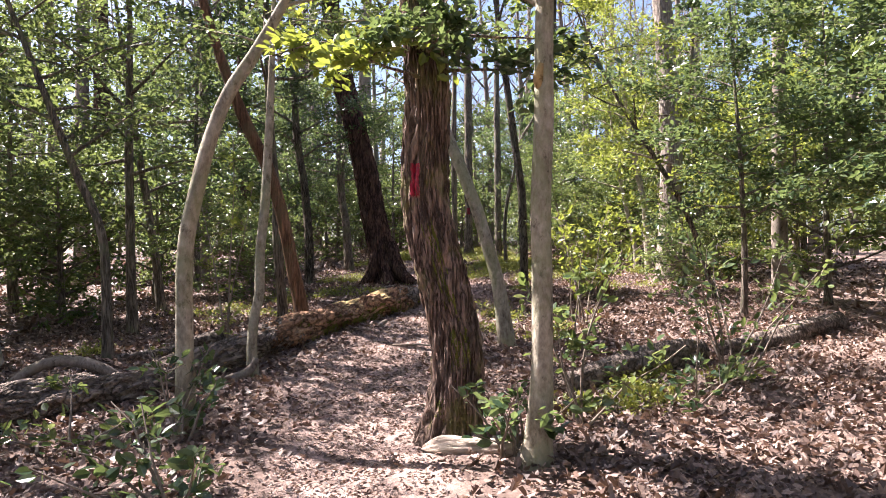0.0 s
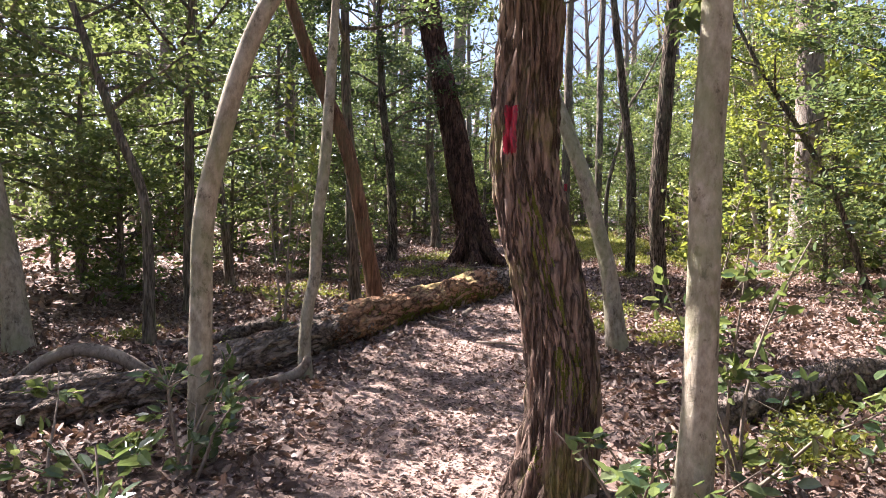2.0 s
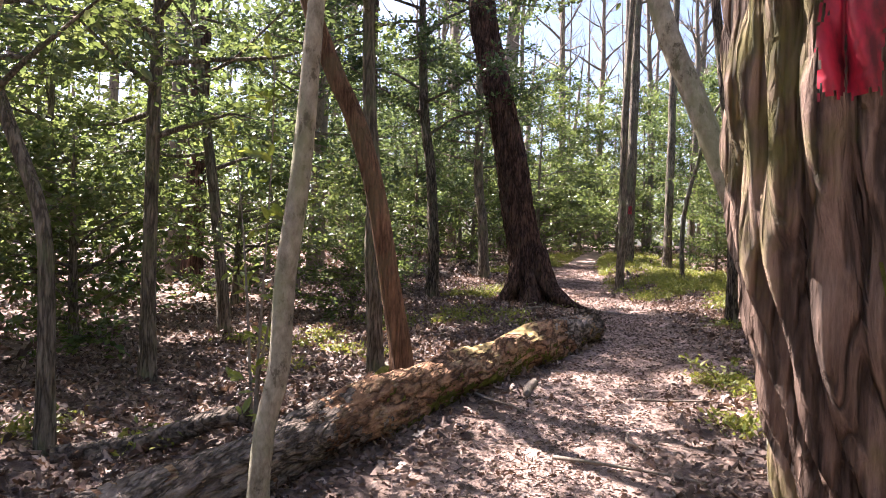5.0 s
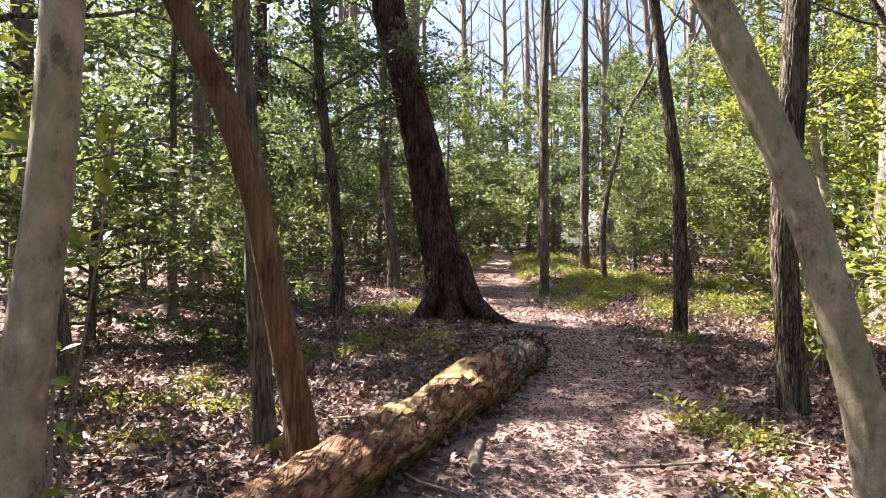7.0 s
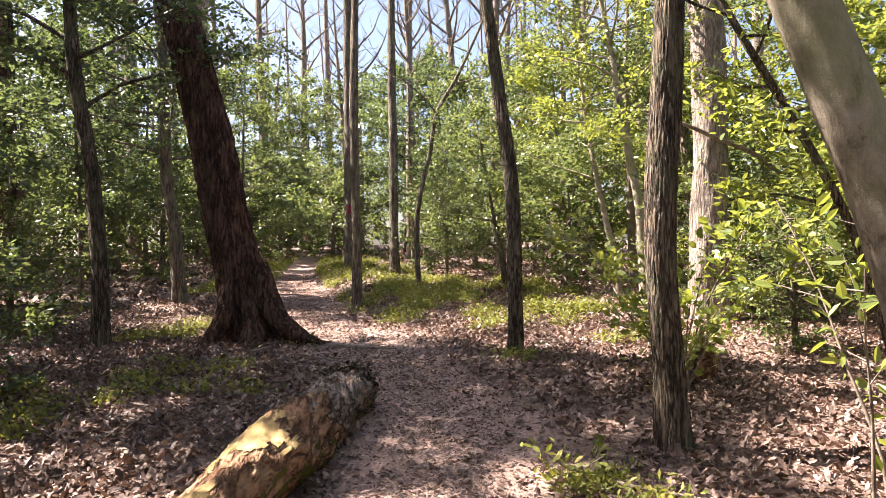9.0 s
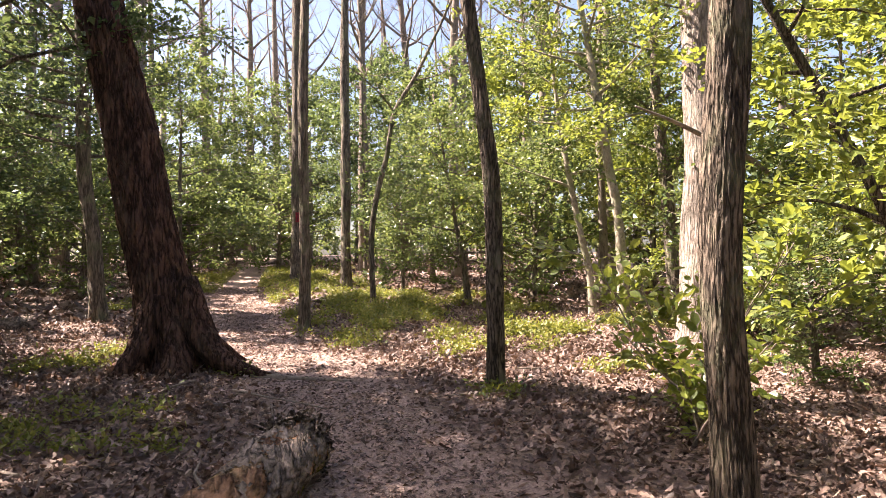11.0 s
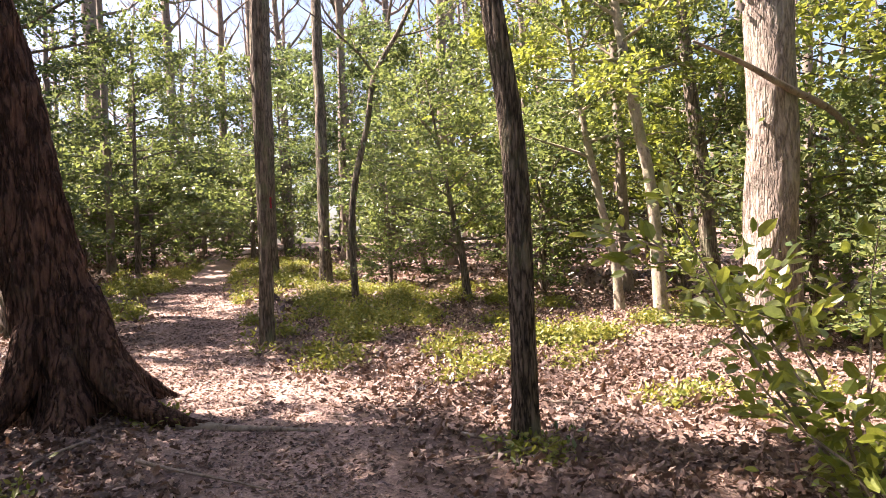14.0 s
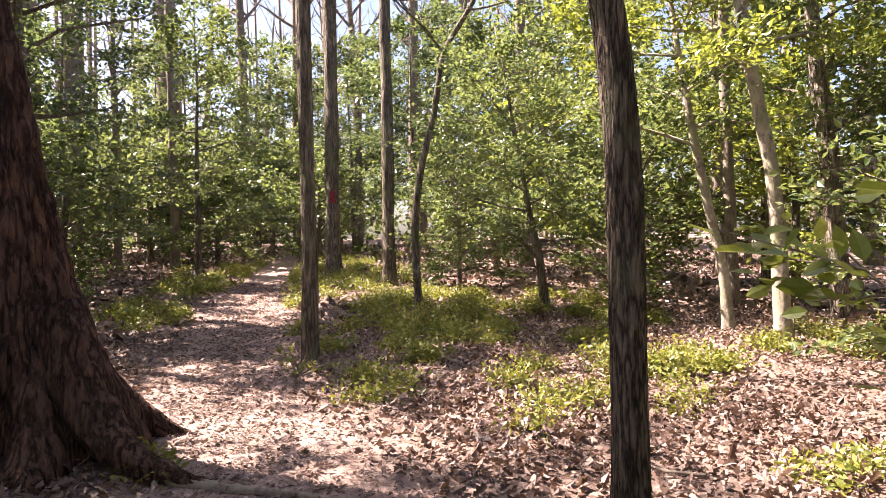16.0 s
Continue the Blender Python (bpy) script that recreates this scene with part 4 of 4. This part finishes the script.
# ---- the woods behind: hollies built once and set about ----
kinds = []
for q, (lm, h, reach, cnt, lab) in enumerate(((LEAF_HOLLY, 6.0, 2.3, 12500, "evergreen holly with dense glossy foliage"), (LEAF_DARK, 7.0, 2.4, 14000, "tall dark evergreen holly"), (LEAF_SUNNY, 4.6, 2.1, 10500, "sunlit yellow-green holly"), (LEAF_HOLLY, 3.0, 1.6, 7500, "low spreading holly bush"))):
    kinds.append(tree("holly_tree", [(60 + 8 * q, -70, float(ground_z(60 + 8 * q, -70)), 0.07), (60 + 8 * q, -69.95, float(ground_z(60 + 8 * q, -70)) + 1.2, 0.06)], h, BARK_GREY, lab + " in the woods", 12, 0.15, crown=((0.5, 1.8, 0.45, 0.3)[q], h * 0.97, reach, int(cnt * 0.7), 0.122, lm, 24), seed=q * 1.3, group="hollies in the woods", simple=True, thick=1.0))


def stand(src, x, y, turn, s):
    copy_thing(src, pose(x, y, float(ground_z(x, y)), 0, 0, turn) @ Matrix.Scale(s, 4))


HOLLIES = [
    # x, y, kind, size
    (-1.9, 27.5, 0, 1.0), (-4.2, 26, 1, 0.9), (-6.4, 24, 1, 1.0), (-4.6, 21.4, 1, 0.75), (-7.5, 19, 0, 1.0), (-5.3, 15.4, 1, 1.05), (-8.8, 13.5, 0, 0.9), (-6.9, 11.5, 3, 1.2), (-9.5, 9.5, 1, 1.0), (-6.6, 8.3, 1, 0.8), (-8.0, 5.6, 2, 1.1), (-5.8, 4.2, 1, 0.7), (-7.2, 2.2, 1, 0.9),
    (2.9, 27.5, 1, 0.85), (4.2, 25.2, 0, 0.95), (6.0, 23.5, 2, 1.15), (8.2, 22.2, 0, 1.1), (5.2, 21.3, 3, 1.0), (7.4, 20.4, 2, 1.0), (9.6, 19.0, 1, 1.0), (8.4, 16.6, 2, 1.1), (7.0, 14.2, 2, 0.95), (7.6, 12.2, 1, 1.0), (5.9, 11.0, 0, 0.85), (4.5, 13.3, 3, 0.5), (6.6, 9.4, 1, 1.0), (4.1, 9.8, 1, 0.7), (5.4, 6.9, 1, 0.8), (4.6, 5.0, 1, 0.65), (6.6, 4.6, 1, 1.0), (4.6, 2.2, 0, 0.9),
    (0.3, 38.5, 0, 1.1), (-0.6, 36.5, 3, 1.2), (-0.9, 33.5, 3, 1.1), (2.0, 33.5, 0, 1.1), (4.8, 31.5, 1, 1.0), (7.5, 29, 0, 1.2), (10.5, 26, 2, 1.2), (-3.0, 34, 0, 1.1), (-7.4, 30, 0, 1.2), (-10, 26, 1, 1.2), (-11, 20, 0, 1.2), (11.5, 15, 0, 1.2), (10, 10, 2, 1.2),
    (-1.2, 40, 1, 1.2), (1.5, 41, 0, 1.3), (4.5, 38, 1, 1.2), (7.5, 36, 0, 1.3), (10.5, 34, 1, 1.2), (-5.0, 41, 0, 1.3), (-8.5, 37, 1, 1.2), (0.8, 31, 3, 1.0), (-1.8, 30.6, 3, 1.0), (5.9, 16.0, 3, 0.8), (-4.3, 16.9, 3, 0.7), (-3.5, 23.6, 3, 0.9), (3.0, 23.4, 3, 0.7), (-5.5, 27.4, 3, 1.2), (-7.6, 26.6, 3, 1.2), (-3.6, 31.2, 3, 1.2), (-6.4, 33.5, 3, 1.3), (-9.4, 31.2, 3, 1.3), (0.2, 45, 3, 1.5), (-2.6, 46, 3, 1.5), (3.0, 46, 3, 1.6), (-5.4, 13.4, 3, 0.8), (-3.4, 12.8, 3, 0.5), (-5.2, 9.8, 3, 0.7),
]
for q, (x, y, kd, s) in enumerate(HOLLIES):
    stand(kinds[kd], x, y, q * 77, s)
for q, src in enumerate(kinds):
    x, y = ((-14, 31), (13, 31), (12, 8), (-11, 6))[q]
    src.location = (x, y, float(ground_z(x, y)))

# added pines, not seen: high crowns out of view placed to shade the trail
for q, (x, y) in enumerate(((-7.9, 16.5), (-6.6, 23.6))):
    zz = float(ground_z(x, y))
    tree("tall_pine", [(x, y, zz, 0.2), (x + 0.05, y, zz + 3, 0.18), (x, y + 0.1, zz + 7, 0.15)], 14.5, BARK_PINE, "added pine whose high crown, out of view, shades the trail", 24, 0.15, 9, 0.012, 0.4, crown=(9.3, 13.8, 2.5, 13000, 0.16, LEAF_DARK, 30), seed=q * 1.7, simple=True, thick=1.0, group="tall pines")

# bare tall trees
bares = []
for q in range(3):
    x, y = ((-8.5, 38), (6.5, 37), (11, 33))[q]
    zz = float(ground_z(x, y))
    bares.append(tree("bare_tree", [(x, y, zz, 0.2), (x + 0.1, y, zz + 4, 0.17), (x + 0.05 * q, y + 0.1, zz + 8, 0.15)], 19, BARK_FAR, "tall leafless tree in the woods", 14, 0.4, seed=q * 2.0, bare=24, group="bare trees in the woods"))
for q, (x, y, s) in enumerate(((-1.6, 38, 1.0), (2.6, 39, 0.9), (4.4, 35, 0.9), (0.4, 43, 1.0), (7.8, 33.5, 0.8), (3.3, 30, 0.7), (-6.6, 36, 1.1), (9.5, 30, 0.9), (-9, 29, 1.0), (-11, 33, 1.1), (5.6, 27.5, 0.8), (6.9, 25.5, 0.55), (-6.9, 20.7, 0.8), (-8.4, 16.6, 0.9), (-5.8, 17.4, 0.6), (-10, 12, 0.9), (-7.5, 10.2, 0.7), (8.8, 24.4, 0.8), (9.0, 14.2, 0.9), (6.0, 12.8, 0.7), (5.6, 8.2, 0.6), (8, 6.5, 0.8), (-12, 22, 1.0), (13, 25, 1.0), (-5.4, 28, 0.7), (-9, 3, 0.9), (-6.2, 6.0, 0.6), (-3.9, 29, 0.5), (1.6, 35, 0.6), (6.1, 20.0, 0.45))):
    stand(bares[q % 3], x, y, q * 53, s)

# the far woods as one body of stems and twigs
woods = Shape()
for q in range(380):
    a = rng.uniform(0, 6.283)
    d = rng.uniform(16, 60) if q % 3 else rng.uniform(38, 60)
    x, y = math.sin(a) * d, 12 + math.cos(a) * d * (1.0 if math.cos(a) > 0 else 0.75)
    if (-13 < x < 13.5 and 0 < y < 38):
        continue
    h, r = rng.uniform(13, 23), rng.uniform(0.07, 0.24)
    zz = float(ground_z(x, y)) - 0.2
    lx, ly = rng.normal(size=2) * 0.7
    woods.add(*tube([(x, y, zz, r), (x + lx * 0.4, y + ly * 0.4, zz + h * 0.5, r * 0.7), (x + lx, y + ly, zz + h, 0.02)], 6, 3.0, cap=False))
    for w in range(13):
        f = rng.uniform(0.3, 0.98)
        st = (x + lx * f, y + ly * f, zz + h * f)
        ll = limb_line(st, rng.uniform(0, 6.28), rng.uniform(0.3, 1.1), rng.uniform(1.5, 4.2) * (1.2 - 0.6 * f), r * 0.35 * (1.2 - f), 0.3, 3)
        woods.add(*tube(ll, 3, 1.5, cap=False))
        for e in range(2):
            b = ll[1 + e]
            woods.add(*tube(limb_line(b[:3], rng.uniform(0, 6.28), rng.uniform(0.3, 1.2), rng.uniform(0.6, 1.8), 0.016, 0.2, 2), 3, 1.5, cap=False))
tagged(new("far_woods", woods.mesh("far_woods", BARK_FAR)), "distant leafless grey-brown woods", "woods", kind="stuff")
green = Shape()
for q in range(330):
    a = rng.uniform(0, 6.283)
    d = rng.uniform(18, 50)
    x, y = math.sin(a) * d, 12 + math.cos(a) * d * (1.0 if math.cos(a) > 0 else 0.8)
    if (-14 < x < 15 and -2 < y < 35):
        continue
    h = rng.uniform(1.4, 6.0)
    cnt = 480
    u_ = rng.normal(size=(cnt, 3))
    clump = rng.normal(size=(14, 3)) * [h * 0.3, h * 0.3, h * 0.28]
    P = clump[rng.integers(0, 14, cnt)] + u_ * h * 0.09 + [x, y, float(ground_z(x, y)) + h * 0.5]
    P[:, 2] = np.maximum(P[:, 2], ground_z(P[:, 0], P[:, 1]) + 0.05)
    green.add(*leaves(P, rng.normal(size=(cnt, 3)), 0.3 * rng.uniform(0.6, 1.2, cnt), 0.6, simple=True))
tagged(new("far_undergrowth", green.mesh("far_undergrowth", LEAF_HOLLY, False)), "distant evergreen undergrowth among the trunks", "undergrowth", kind="stuff")


# ---- low ground cover ----
def cover(name, count, patches, size, lm, label, tall=0.1):
    P = []
    tot = sum(p[4] * p[2] * p[3] for p in patches)
    for (x, y, rx, ry, dens) in patches:
        c = int(count * dens * rx * ry / tot)
        k = max(3, int(rx * ry * 14))
        hub = np.stack([x + rx * np.clip(rng.normal(size=k) * 0.55, -1.2, 1.2), y + ry * np.clip(rng.normal(size=k) * 0.55, -1.2, 1.2)], 1)
        q = hub[rng.integers(0, k, c)] + rng.normal(size=(c, 2)) * 0.11
        P.append(q)
    P = np.vstack(P)
    P = P[np.abs(P[:, 0] - trail_x(P[:, 1])) > 0.42]
    z = ground_z(P[:, 0], P[:, 1]) + np.abs(rng.normal(size=len(P))) * tall * 0.6 + 0.008
    D = rng.normal(size=(len(P), 3)) * [1, 1, 0.5] + [0, 0, 0.5]
    V, F = leaves(np.column_stack([P, z]), D, size * rng.uniform(0.5, 1.4, len(P)), 0.45, 0.2, 0.5, simple=True)
    tagged(new(name, mesh_of(name, V, F, lm, False)), label, "ground cover", kind="stuff")


cover("ground_cover", 95000, [(1.7, 18.6, 1.4, 1.2, 1.0), (3.0, 20.6, 2.0, 1.3, 1.0), (3.7, 16.9, 1.8, 0.6, 0.9), (0.9, 16.6, 0.5, 0.35, 0.7), (1.6, 21.8, 1.2, 1.2, 0.8), (1.0, 25, 1.2, 2.2, 0.6), (-1.7, 21.5, 0.7, 1.4, 0.8), (-1.6, 25.5, 0.9, 2.5, 0.7), (-2.2, 16.2, 0.9, 0.5, 0.7), (6.0, 17.5, 1.3, 1.0, 0.6), (2.6, 15.9, 1.5, 0.4, 0.4), (0.6, 29, 2.5, 3, 0.5)], 0.05, LEAF_COVER, "low yellow-green plants carpeting the clearing", 0.12)
cover("ground_cover", 10000, [(-0.7, 15.35, 0.15, 0.12, 3), (1.56, 13.8, 0.3, 0.2, 0.8), (0.9, 10.2, 0.35, 0.5, 0.6), (1.1, 8.7, 0.4, 0.6, 0.6), (1.6, 5.6, 0.8, 0.5, 0.5), (2.4, 6.3, 0.6, 0.4, 0.5), (-2.6, 12.6, 0.6, 1.0, 0.3), (-3.2, 7.6, 0.6, 0.3, 0.4), (-1.6, 13.4, 0.9, 0.8, 0.25), (-3.2, 10.4, 0.7, 0.9, 0.3), (3.3, 14.3, 0.8, 0.5, 0.4)], 0.05, LEAF_COVER, "scattered tufts of low green plants among the leaves", 0.08)
